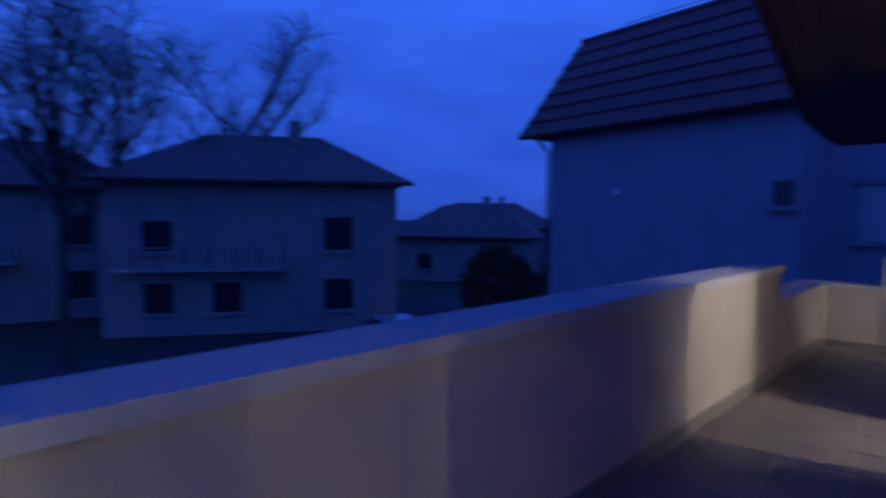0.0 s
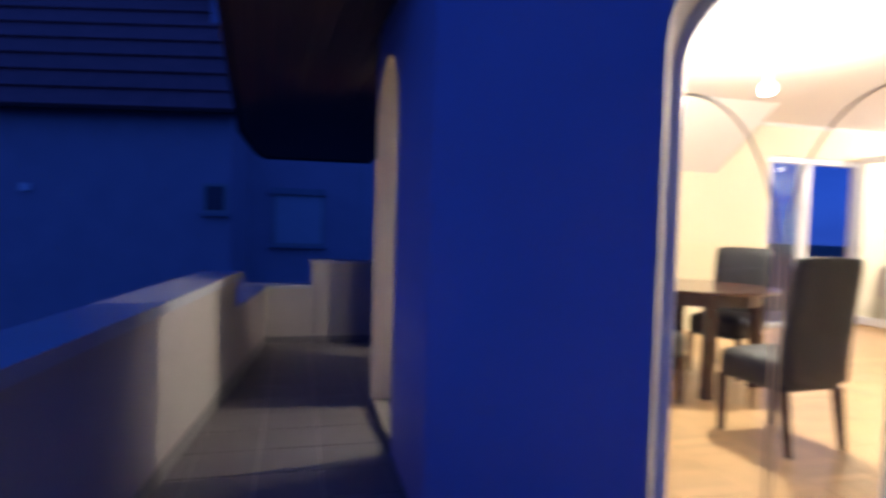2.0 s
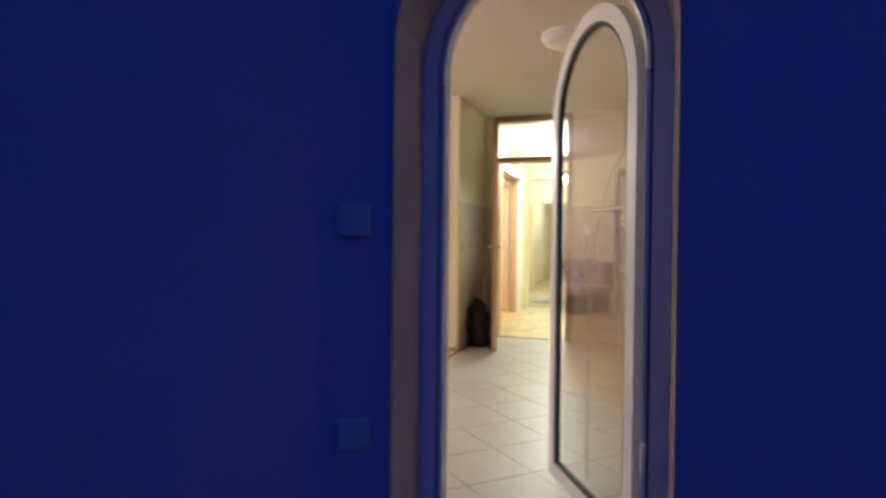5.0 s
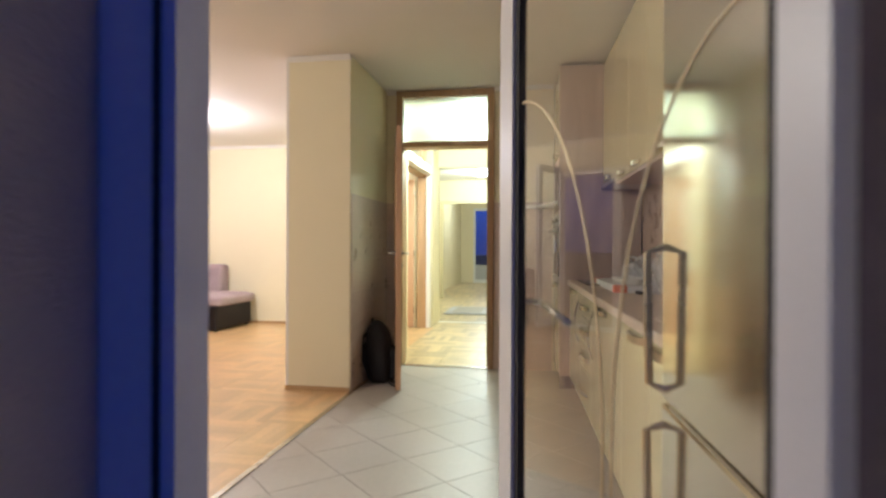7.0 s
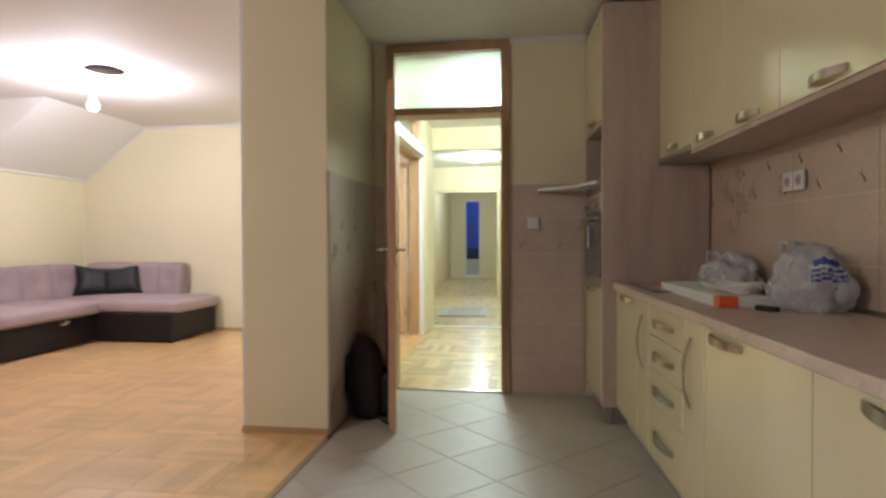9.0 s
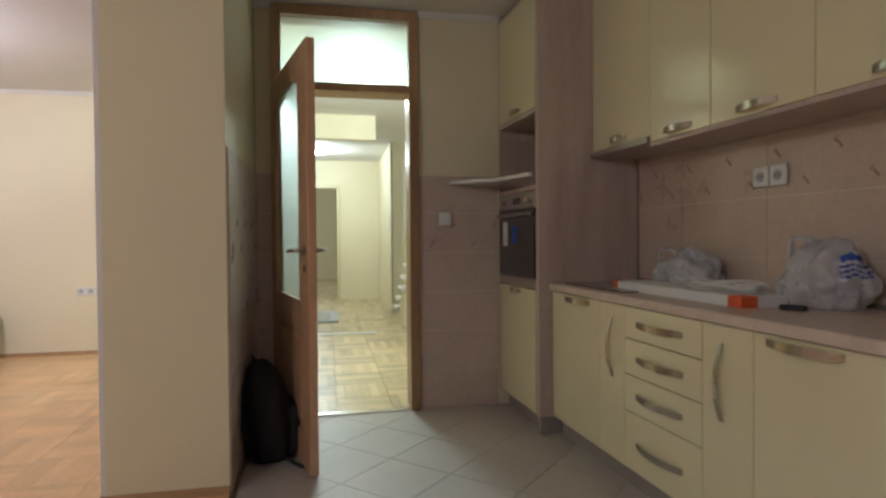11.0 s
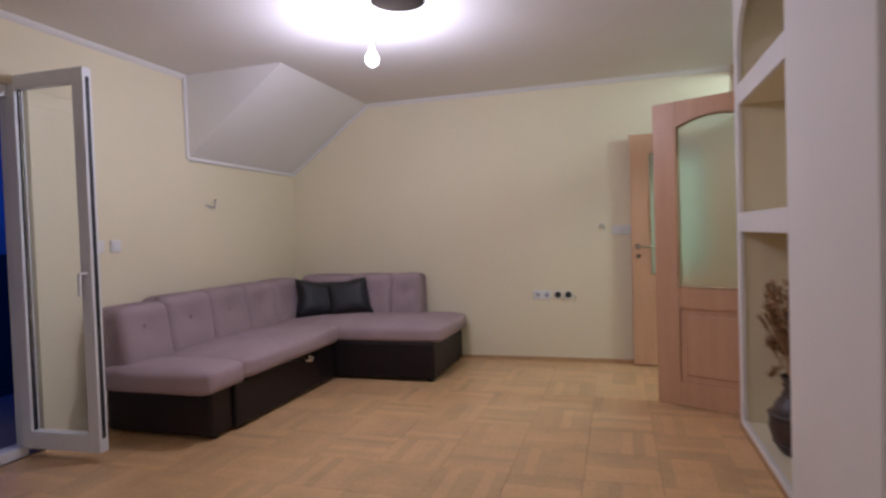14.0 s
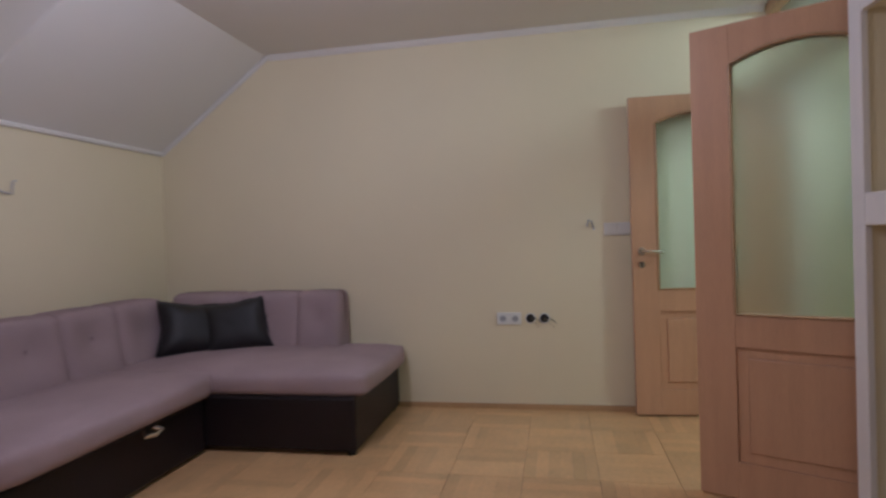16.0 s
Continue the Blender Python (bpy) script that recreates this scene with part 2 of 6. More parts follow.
CREAMDOOR = mat("cream_painted_door", (0.66, 0.58, 0.36), 0.4, vary=0.03, scale=2)


# ---- building blocks ----
def mesh_of(name, bm, material):
    bmesh.ops.recalc_face_normals(bm, faces=bm.faces)
    me = bpy.data.meshes.new(name)
    bm.to_mesh(me)
    bm.free()
    me.materials.append(material)
    return me


def part(name, bm, material, parent=None, label="", smooth=False):
    me = mesh_of(name, bm, material)
    if smooth:
        for p in me.polygons:
            p.use_smooth = True
    ob = new(name, me)
    ob.parent = parent
    if label:
        ob["label"] = label
    return ob


def thing(name, label, category, m=None, group="", kind=""):
    ob = new(name)
    ob.empty_display_size = 0.1
    if m is not None:
        ob.matrix_basis = m
    return tagged(ob, label, category, group, kind)


def box(x0, y0, z0, x1, y1, z1, bevel=0.0, bm=None, seg=2):
    bm = bm or bmesh.new()
    made = bmesh.ops.create_cube(bm, size=1.0)["verts"]
    bmesh.ops.scale(bm, vec=(abs(x1 - x0), abs(y1 - y0), abs(z1 - z0)), verts=made)
    bmesh.ops.translate(bm, vec=((x0 + x1) / 2, (y0 + y1) / 2, (z0 + z1) / 2), verts=made)
    if bevel:
        edges = list({e for v in made for e in v.link_edges})
        bmesh.ops.bevel(bm, geom=edges, offset=bevel, segments=seg, profile=0.5, affect="EDGES")
    return bm


def cyl(r0, r1, depth, centre, axis="z", seg=20, bm=None):
    bm = bm or bmesh.new()
    made = bmesh.ops.create_cone(bm, cap_ends=True, segments=seg, radius1=r0, radius2=r1, depth=depth)["verts"]
    if axis == "x":
        bmesh.ops.rotate(bm, cent=(0, 0, 0), matrix=Matrix.Rotation(math.pi / 2, 3, "Y"), verts=made)
    if axis == "y":
        bmesh.ops.rotate(bm, cent=(0, 0, 0), matrix=Matrix.Rotation(math.pi / 2, 3, "X"), verts=made)
    bmesh.ops.translate(bm, vec=centre, verts=made)
    return bm


def lathe(profile, centre=(0, 0, 0), seg=28, bm=None):
    """A turned body from (radius, height) pairs."""
    bm = bm or bmesh.new()
    rings = []
    for r, z in profile:
        rings.append([bm.verts.new((centre[0] + r * math.cos(2 * math.pi * k / seg), centre[1] + r * math.sin(2 * math.pi * k / seg), centre[2] + z)) for k in range(seg)])
    for a, b in zip(rings, rings[1:]):
        for k in range(seg):
            bm.faces.new((a[k], a[(k + 1) % seg], b[(k + 1) % seg], b[k]))
    bm.faces.new(rings[0][::-1])
    bm.faces.new(rings[-1])
    return bm


def tube(points, r, seg=8, bm=None, taper=1.0):
    """A round rod along points."""
    bm = bm or bmesh.new()
    pts = [Vector(p) for p in points]
    rings = []
    for i, p in enumerate(pts):
        d = (pts[min(i + 1, len(pts) - 1)] - pts[max(i - 1, 0)]).normalized()
        side = d.orthogonal().normalized() if i == 0 else (side - d * side.dot(d)).normalized()
        up = d.cross(side)
        rad = r * (1 + (taper - 1) * i / max(1, len(pts) - 1))
        rings.append([bm.verts.new(p + rad * (math.cos(2 * math.pi * k / seg) * side + math.sin(2 * math.pi * k / seg) * up)) for k in range(seg)])
    for a, b in zip(rings, rings[1:]):
        for k in range(seg):
            bm.faces.new((a[k], a[(k + 1) % seg], b[(k + 1) % seg], b[k]))
    bm.faces.new(rings[0][::-1])
    bm.faces.new(rings[-1])
    return bm


def prism(outline, z0, z1, bm=None):
    """An upright solid over a plan outline."""
    bm = bm or bmesh.new()
    low = [bm.verts.new((x, y, z0)) for x, y in outline]
    high = [bm.verts.new((x, y, z1)) for x, y in outline]
    bm.faces.new(low[::-1])
    bm.faces.new(high)
    n = len(outline)
    for k in range(n):
        bm.faces.new((low[k], low[(k + 1) % n], high[(k + 1) % n], high[k]))
    return bm


def cushion(x0, y0, z0, x1, y1, z1, puff=0.03, cuts=10, tufts=(), bm=None, flat_bottom=True, rr=0.32):
    """An upholstered block with rounded edges, a soft crown and tufted dimples."""
    bm = bm or bmesh.new()
    made = bmesh.ops.create_grid(bm, x_segments=2, y_segments=2, size=0.5)["verts"]
    bmesh.ops.delete(bm, geom=made, context="VERTS")
    made = bmesh.ops.create_cube(bm, size=1.0)["verts"]
    edges = list({e for v in made for e in v.link_edges})
    bmesh.ops.subdivide_edges(bm, edges=edges, cuts=cuts, use_grid_fill=True)
    sx, sy, sz = x1 - x0, y1 - y0, z1 - z0
    r = min(sx, sy, sz) * rr
    for v in bm.verts:
        p = Vector((v.co.x * sx, v.co.y * sy, v.co.z * sz))
        core = Vector((max(-sx / 2 + r, min(sx / 2 - r, p.x)), max(-sy / 2 + r, min(sy / 2 - r, p.y)), max(-sz / 2 + r, min(sz / 2 - r, p.z))))
        d = p - core
        if d.length > 1e-6:
            p = core + d.normalized() * min(d.length, r)
        a, b, c = 1 - (2 * v.co.x) ** 2, 1 - (2 * v.co.y) ** 2, 1 - (2 * v.co.z) ** 2
        n = Vector((v.co.x ** 7 * 128 * b * c if abs(v.co.x) > 0.45 else 0, v.co.y ** 7 * 128 * a * c if abs(v.co.y) > 0.45 else 0, (v.co.z ** 7 * 128 * a * b) if (v.co.z > 0.45 or not flat_bottom) else 0))
        p += n * puff
        v.co = p + Vector(((x0 + x1) / 2, (y0 + y1) / 2, (z0 + z1) / 2))
    for tx, ty, tz, rad, deep in tufts:
        t = Vector((tx, ty, tz))
        mid = Vector(((x0 + x1) / 2, (y0 + y1) / 2, (z0 + z1) / 2))
        for v in bm.verts:
            d = (v.co - t).length
            if d < rad:
                v.co += (mid - t).normalized() * deep * (1 - d / rad) ** 2
    return bm


def arch_points(c, half, apex, z0, n=18):
    """An arched outline in (s, z), from the foot on one side over the top to the other."""
    spring = apex - half
    pts = [(c - half, z0)]
    pts += [(c - half * math.cos(math.pi * k / n), spring + half * math.sin(math.pi * k / n)) for k in range(n + 1)]
    pts.append((c + half, z0))
    return pts


def arch_ring(c, half, apex, z0, width, d0, d1, closed_foot=False, place=None):
    """A band of that width inside an arched outline, from depth d0 to d1; place turns (s, d, z) into a point."""
    bm = bmesh.new()
    outer = arch_points(c, half, apex, z0)
    inner = arch_points(c, half - width, apex - width, z0 + (width if closed_foot else 0))
    grid = []
    for (so, zo), (si, zi) in zip(outer, inner):
        grid.append([bm.verts.new(place(s, d, z)) for s, z, d in ((so, zo, d0), (si, zi, d0), (si, zi, d1), (so, zo, d1))])
    loops = list(zip(grid, grid[1:]))
    if closed_foot:
        loops.append((grid[-1], grid[0]))
    for a, b in loops:
        for k in range(4):
            bm.faces.new((a[k], a[(k + 1) % 4], b[(k + 1) % 4], b[k]))
    if not closed_foot:
        bm.faces.new(grid[0])
        bm.faces.new(grid[-1][::-1])
    return bm


def arch_sheet(c, half, apex, z0, d, place, thick=0.008):
    bm = bmesh.new()
    pts = arch_points(c, half, apex, z0)
    a = [bm.verts.new(place(s, d, z)) for s, z in pts]
    b = [bm.verts.new(place(s, d + thick, z)) for s, z in pts]
    bm.faces.new(a)
    bm.faces.new(b[::-1])
    for k in range(len(pts)):
        bm.faces.new((a[k], a[(k + 1) % len(pts)], b[(k + 1) % len(pts)], b[k]))
    return bm


def arch_wall(length, z0, z1, thick, c, half, apex, foot, place):
    """A wall from s = 0 to length with an arched opening through it."""
    bm = bmesh.new()
    pts = arch_points(c, half, apex, foot)

    def block(quad):
        f = [bm.verts.new(place(s, 0, z)) for s, z in quad]
        g = [bm.verts.new(place(s, thick, z)) for s, z in quad]
        bm.faces.new(f)
        bm.faces.new(g[::-1])
        for k in range(4):
            bm.faces.new((f[k], f[(k + 1) % 4], g[(k + 1) % 4], g[k]))
    block([(0, z0), (c - half, z0), (c - half, z1), (0, z1)])
    block([(c + half, z0), (length, z0), (length, z1), (c + half, z1)])
    for (sa, za), (sb, zb) in zip(pts[1:-1], pts[2:-1]):
        block([(sa, za), (sb, zb), (sb, z1), (sa, z1)])
    if foot > z0 + 0.001:
        block([(c - half, z0), (c + half, z0), (c + half, foot), (c - half, foot)])
    return bm


def on_line(p0, p1):
    """Turns (s, d, z) along the line p0 to p1, d to its left hand, into a point."""
    u = (Vector(p1) - Vector(p0)).normalized()
    n = Vector((-u.y, u.x))
    return lambda s, d, z: (p0[0] + u.x * s + n.x * d, p0[1] + u.y * s + n.y * d, z)


def structure(name, bm, material, label, category):
    return tagged(part(name, bm, material), label, category, kind="structure")


# ---- balcony ----
A, K = (0.650, 1.741), (2.527, 0.266)
WALLTOP = 2.70
THICK, THICK_E = 0.335, 0.235      # outside walls, and the one round the open door
diag = on_line(A, K)
diag_len = (Vector(K) - Vector(A)).length
D1, D2, D3, D4 = 1.203, 0.400, 0.440, 1.12
OUTER = 0.400                     # half width of the plastered openings
structure("wall_balcony_diagonal", arch_wall(diag_len, BF - 0.1, WALLTOP, THICK, D1, OUTER, 2.135, BF - 0.07, diag), FACADE, "blue rendered outside wall with an arched balcony door", "wall")
east = on_line((2.629, 0.10), (2.629, -4.2))
structure("wall_balcony_east", arch_wall(4.30, BF - 0.1, WALLTOP, THICK_E, D2, OUTER - 0.010, 2.03, 0.0, east), FACADE, "blue rendered outside wall around an open arched door", "wall")
north = on_line((0.655, 3.365), (0.655, A[1]))
structure("wall_balcony_north", arch_wall(3.365 - A[1], BF - 0.1, WALLTOP, THICK, D3, OUTER, 2.095, BF - 0.07, north), FACADE, "blue rendered outside wall with a third arched door", "wall")
structure("wall_balcony_return", prism([K, (2.629, 0.101), (2.864, 0.101), (2.864, 0.45), (2.73, 0.53)], BF - 0.1, WALLTOP), FACADE, "short rendered return of the outside wall", "wall")
# the opening here is unseen: inferred, it lets bulb light onto the end wall
back = on_line((0.993, 5.75), (0.993, 3.37))
structure("wall_balcony_set_back", arch_wall(2.38, BF - 0.1, WALLTOP, 0.307, D4, OUTER, 2.095, BF - 0.07, back), FACADE, "blue rendered outside wall, set back behind the third door", "wall")
structure("wall_house_beyond", box(1.60, 5.75, -4, 1.85, 10.5, WALLTOP), FACADE, "plain rendered wall of the house beyond the balcony", "wall")


def arched_reveal(name, c, half, apex, place, foot, thick):
    """Beige plaster lining of an arched opening, a little proud of the wall."""
    return structure(name, arch_ring(c, half - 0.0005, apex - 0.0005, foot, 0.008, -0.004, thick, place=place), TRIMR, "beige plastered reveal of an arched balcony door", "trim")


arched_reveal("reveal_diagonal_door", D1, OUTER, 2.135, diag, -0.012, THICK)
arched_reveal("reveal_open_door", D2, OUTER - 0.010, 2.03, east, 0.016, THICK_E)
arched_reveal("reveal_north_door", D3, OUTER, 2.095, north, 0.001, THICK)
arched_reveal("reveal_set_back_door", D4, OUTER, 2.095, back, 0.001, 0.307)


def arc_bars(c, half, apex, foot, d, place, parent, r=0.0045):
    """Two gold glazing bars that swing in from the sides and meet over the middle of the sill."""
    reach = half - 0.07
    for side in (-1, 1):
        pts = []
        for k in range(15):
            a = math.pi / 2 * k / 14
            pts.append(place(c + side * (reach - (reach - 0.012) * math.sin(a)), d, apex - 0.42 - 0.62 * (1 - math.cos(a))))
        pts.append(place(c + side * 0.012, d, foot + 0.08))
        part("glazing_bar", tube(pts, r, 6), BRASS, parent, "gold-coloured curved glazing bar")


def pvc_arched(name, c, clear, apex, foot, place, d, label, leaf=True):
    """A plastic door behind the wall; clear: half the width inside the frame (or the sash), apex: the height there."""
    t = thing(name, label, "door", kind="structure")
    w = 0.058 if leaf else 0.0
    part("door_frame", arch_ring(c, clear + w + 0.10, apex + w + 0.10, foot - 0.02, 0.098, d + 0.002, d + 0.055, closed_foot=leaf, place=place), PVC, t)
    part("frame_seal", arch_ring(c, clear + w + 0.022, apex + w + 0.022, foot + 0.08, 0.006, d - 0.002, d + 0.0015, place=place), SEAL, t, "dark rubber seal round the frame")
    if leaf:
        part("sash", arch_ring(c, clear + w, apex + w, foot + 0.02, w, d + 0.02, d + 0.085, closed_foot=True, place=place), PVC, t)
        part("pane", arch_sheet(c, clear, apex, foot + 0.02 + w, d + 0.05, place), GLASS, t).visible_shadow = False
        arc_bars(c, clear + 0.07, apex, foot + 0.06, d + 0.054, place, t)
    for s, z in ((c - clear - w - 0.008, 1.62), (c + clear + w + 0.008, 1.62), (c + clear + w + 0.008, 0.45)):
        part("hinge", tube([place(s, d - 0.006, z - 0.04), place(s, d - 0.006, z + 0.04)], 0.008, 8), PVC, t)
    return t


pvc_arched("door_1", D1 - 0.008, 0.340, 2.075, -0.012, diag, THICK, "closed white arched balcony door with curved gold glazing bars")
pvc_arched("door_2", D2, 0.304, 1.94, 0.016, east, THICK_E, "white arched door frame standing open to the kitchen", leaf=False)
pvc_arched("door_3", D3, 0.340, 2.03, 0.001, north, THICK, "closed white arched balcony door of the dining end")
# out of view; stands where light has to pass to the end wall
pvc_arched("door_4", D4, 0.340, 2.03, 0.001, back, 0.307, "closed white arched balcony door, out of view, lets light onto the end wall")
# added rails, deep enough to keep the bulb's light off the sills
for name, c, place, d in (("door_3", D3, north, THICK), ("door_4", D4, back, 0.307)):
    q = [place(a, d + e, 0)[:2] for a, e in ((c - 0.34, 0.022), (c + 0.34, 0.022), (c + 0.34, 0.083), (c - 0.34, 0.083))]
    part("bottom_rail", prism(q, 0.08, 0.23), PVC, bpy.data.objects[name], "added deep white rail that shades the sill")
for name, c, place, top, d in (("sill_closed_door", D1, diag, -0.0125, THICK), ("sill_north_door", D3, north, 0.0, THICK), ("sill_set_back_door", D4, back, 0.0, 0.307)):
    q = [place(s, e, 0)[:2] for s, e in ((c - 0.391, 0.004), (c + 0.391, 0.004), (c + 0.391, d + 0.10), (c - 0.391, d + 0.10))]
    structure(name, prism(q, BF - 0.07, top), BALC_TILE, "stone sill of a closed balcony door", "sill")

# the open sash of the kitchen balcony door
hinge2, free2 = Vector((3.0, -0.597)), Vector((3.67, -0.245))
sash_line = on_line(hinge2, free2)
APEX = 2.01
sash_w = (free2 - hinge2).length
open_sash = thing("balcony_door_leaf", "white arched balcony door leaf standing open, clear glass with gold bars", "door", kind="structure")
part("sash", arch_ring(sash_w / 2, sash_w / 2, APEX - 0.06, 0.06, 0.06, -0.018, 0.018, closed_foot=True, place=sash_line), PVC, open_sash)
part("seal", arch_ring(sash_w / 2, sash_w / 2 - 0.059, APEX - 0.119, 0.119, 0.018, -0.011, 0.011, closed_foot=True, place=sash_line), SEAL, open_sash, "black rubber glazing seal")
part("pane", arch_sheet(sash_w / 2, sash_w / 2 - 0.076, APEX - 0.136, 0.136, -0.004, sash_line), GLASS, open_sash).visible_shadow = False
arc_bars(sash_w / 2, sash_w / 2, APEX - 0.205, 0.1, 0.0, sash_line, open_sash, 0.0036)
lv = part("handle", tube([sash_line(sash_w - 0.035, -0.018, 0.97), sash_line(sash_w - 0.035, -0.055, 0.97), sash_line(sash_w - 0.055, -0.062, 0.968), sash_line(sash_w - 0.17, -0.058, 0.94)], 0.0075, 8), NICKEL, open_sash, "satin metal lever handle", True)
part("handle_plate", tube([sash_line(sash_w - 0.035, -0.020, 0.91), sash_line(sash_w - 0.035, -0.020, 1.03)], 0.012, 8), NICKEL, lv)
part("edge_strip", box(-0.004, -0.012, 0.2, 0.004, 0.012, 1.7), NICKEL, open_sash, "metal locking strip on the leaf's edge").matrix_local = Matrix.Translation((free2.x + 0.003, free2.y + 0.002, 0)) @ Matrix.Rotation(math.atan2(free2.y - hinge2.y, free2.x - hinge2.x), 4, "Z")

# parapet, with a lower stretch at the far end
P0, P1, P2 = Vector((-1.09, -4.2)), Vector((-0.243, 4.02)), Vector((-0.10, 5.45))


def along(p, q, t0, t1, z0, z1):
    """A wall block along p to q, from t0 to t1 off its line to the left."""
    u = (q - p).normalized()
    n = Vector((-u.y, u.x))
    return prism([tuple(p + n * t0), tuple(q + n * t0), tuple(q + n * t1), tuple(p + n * t1)], z0, z1)


PTOP = 0.765
LOW = 0.515        # top of the lower stretch
structure("parapet", along(P0, P1, 0, 0.215, -1.2, PTOP - 0.05), PARAPET, "beige rendered balcony parapet", "parapet")
structure("parapet_low", along(P1, P2, 0, 0.215, -1.2, LOW - 0.03), PARAPET, "lower stretch of the beige rendered parapet", "parapet")
structure("parapet_end", box(-0.32, 5.467, -1.2, 0.326, 5.67, LOW - 0.03), PARAPET, "low beige rendered end wall of the balcony", "parapet")
structure("parapet_end_high", box(0.328, 5.467, -1.2, 0.996, 5.67, PTOP - 0.03), PARAPET, "higher step of the balcony's rendered end wall", "parapet")
structure("cap_parapet", along(P0, P1, -0.03, 0.245, PTOP - 0.05, PTOP), CAP, "smooth pale coping on the balcony parapet", "coping")
structure("cap_low", along(P1, P2, -0.015, 0.23, LOW - 0.03, LOW), CAP, "pale coping on the low parapet", "coping")
structure("cap_end", box(-0.33, 5.45, LOW - 0.03, 0.315, 5.69, LOW), CAP, "pale coping on the balcony's end wall", "coping")
structure("cap_end_high", box(0.318, 5.452, PTOP - 0.03, 0.995, 5.69, PTOP), CAP, "pale coping on the stepped end wall", "coping")
structure("parapet_skirting", along(P0, P2, -0.012, 0.0, BF, BF + 0.08), BALC_TILE, "tiled skirting along the balcony parapet", "skirting")
structure("end_skirting", box(-0.10, 5.455, BF, 0.99, 5.467, BF + 0.06), BALC_TILE, "tiled skirting along the balcony's end wall", "skirting")
structure("floor_balcony", prism([(-1.2, -4.2), (2.65, -4.2), (2.65, 0.12), (2.54, 0.28), (0.67, 1.755), (0.67, 3.36), (1.01, 3.36), (1.01, 5.5), (-0.12, 5.5)], BF - 0.15, BF - 0.006), GROUT, "balcony slab under grey tiles", "floor")
structure("sill_open_door", box(2.61, -0.688, BF, 2.95, 0.088, 0.014), TRIMR, "stone sill of the open balcony door", "sill")

# roof overhang of the own house
soffit = thing("roof_overhang", "dark brown boarded roof overhang along the balcony", "roof", kind="structure")
STATIONS = ((2.1, -0.18), (2.8, -0.225), (7.7, -0.55), (10.2, -0.50), (11.0, -0.40))


def overhang_strip(f0, f1, z0, z1):
    """A strip of the overhang between two shares of its depth; the free edge bows along the balcony."""
    edge = lambda f: [(x + (1.55 - x) * f, y - 0.22 * f * (y > 10.5)) for y, x in STATIONS]
    return prism(edge(f0) + edge(f1)[::-1], z0, z1)


for k in range(14):
    part("board", overhang_strip(k / 14 + 0.003, (k + 1) / 14 - 0.001, 2.34, 2.37), SOFFIT, soffit)
part("fascia", overhang_strip(-0.025, -0.003, 2.31, 2.66), SOFFIT, soffit)
part("end_board", prism([(-0.44, 11.003), (1.55, 10.783), (1.55, 10.84), (-0.44, 11.06)], 2.31, 2.66), SOFFIT, soffit)
part("deck", overhang_strip(0.0, 1.0, 2.375, 2.66), ROOFT, soffit)
# sockets on the wall beside the open door
for z in (1.13, 0.52):
    sw = thing("outdoor_socket", "small grey socket box on the rendered wall", "socket", group="outdoor sockets")
    b = box(-0.045, -0.02, -0.045, 0.045, 0.0, 0.045, 0.008)
    part("cover", b, SHUTTER, sw)
    sw.matrix_basis = pose(2.5775, 0.183, z, 0, 0, -58.5)

# ---- rooms ----
floor_outline = [(1.0, 5.6), (1.0, 2.05), (2.70, 0.70), (2.88, 0.46), (2.88, -1.25), (20.4, -1.25), (20.4, 5.6)]
structure("floor", prism(floor_outline, -0.2, -0.012), PLANK_BED, "floor slab under parquet and tiles", "floor")
structure("ceiling", prism([(0.70, 5.7), (0.70, 1.80), (2.60, 0.31), (2.70, 0.12), (2.70, -1.3), (20.4, -1.3), (20.4, 5.7)], H, H + 0.12), WHITE, "plain white ceiling", "ceiling")


def slope(name, x0, x1):
    bm = bmesh.new()
    sec = [(4.60, H + 0.02), (5.53, 1.855), (5.53, H + 0.02)]
    a = [bm.verts.new((x0, y, z)) for y, z in sec]
    b = [bm.verts.new((x1, y, z)) for y, z in sec]
    bm.faces.new(a)
    bm.faces.new(b[::-1])
    for k in range(3):
        bm.faces.new((a[k], a[(k + 1) % 3], b[(k + 1) % 3], b[k]))
    return structure(name, bm, WHITE, "white sloping part of the ceiling under the roof", "ceiling")


slope("ceiling_slope_east", 8.55, 10.10)
slope("ceiling_slope_west", 0.99, 5.0)
structure("wall_east", box(10.09, 1.30, 0, 10.24, 5.51, H), YELLOW, "cream yellow painted wall", "wall")
structure("wall_north_a", box(0.99, 5.51, 0, 5.77, 5.72, H), YELLOW, "cream yellow painted wall", "wall")
structure("wall_north_b", box(7.27, 5.51, 0, 10.24, 5.72, H), YELLOW, "cream yellow painted wall behind the sofa", "wall")
structure("wall_north_c", box(5.77, 5.51, 2.13, 7.27, 5.72, H), YELLOW, "cream yellow wall over the balcony window", "wall")
kitchen_wall = structure("wall_kitchen", box(2.6, -1.25, 0, 7.58, -1.10, H), YELLOW, "cream yellow kitchen wall", "wall")
structure("wall_kitchen_door_a", box(7.58, -1.25, 0, 7.72, 0.08, H), YELLOW, "cream yellow wall beside the kitchen door", "wall")
structure("wall_kitchen_door_b", box(7.58, 0.975, 0, 7.72, 1.07, H), YELLOW, "narrow cream yellow wall beside the kitchen door", "wall")


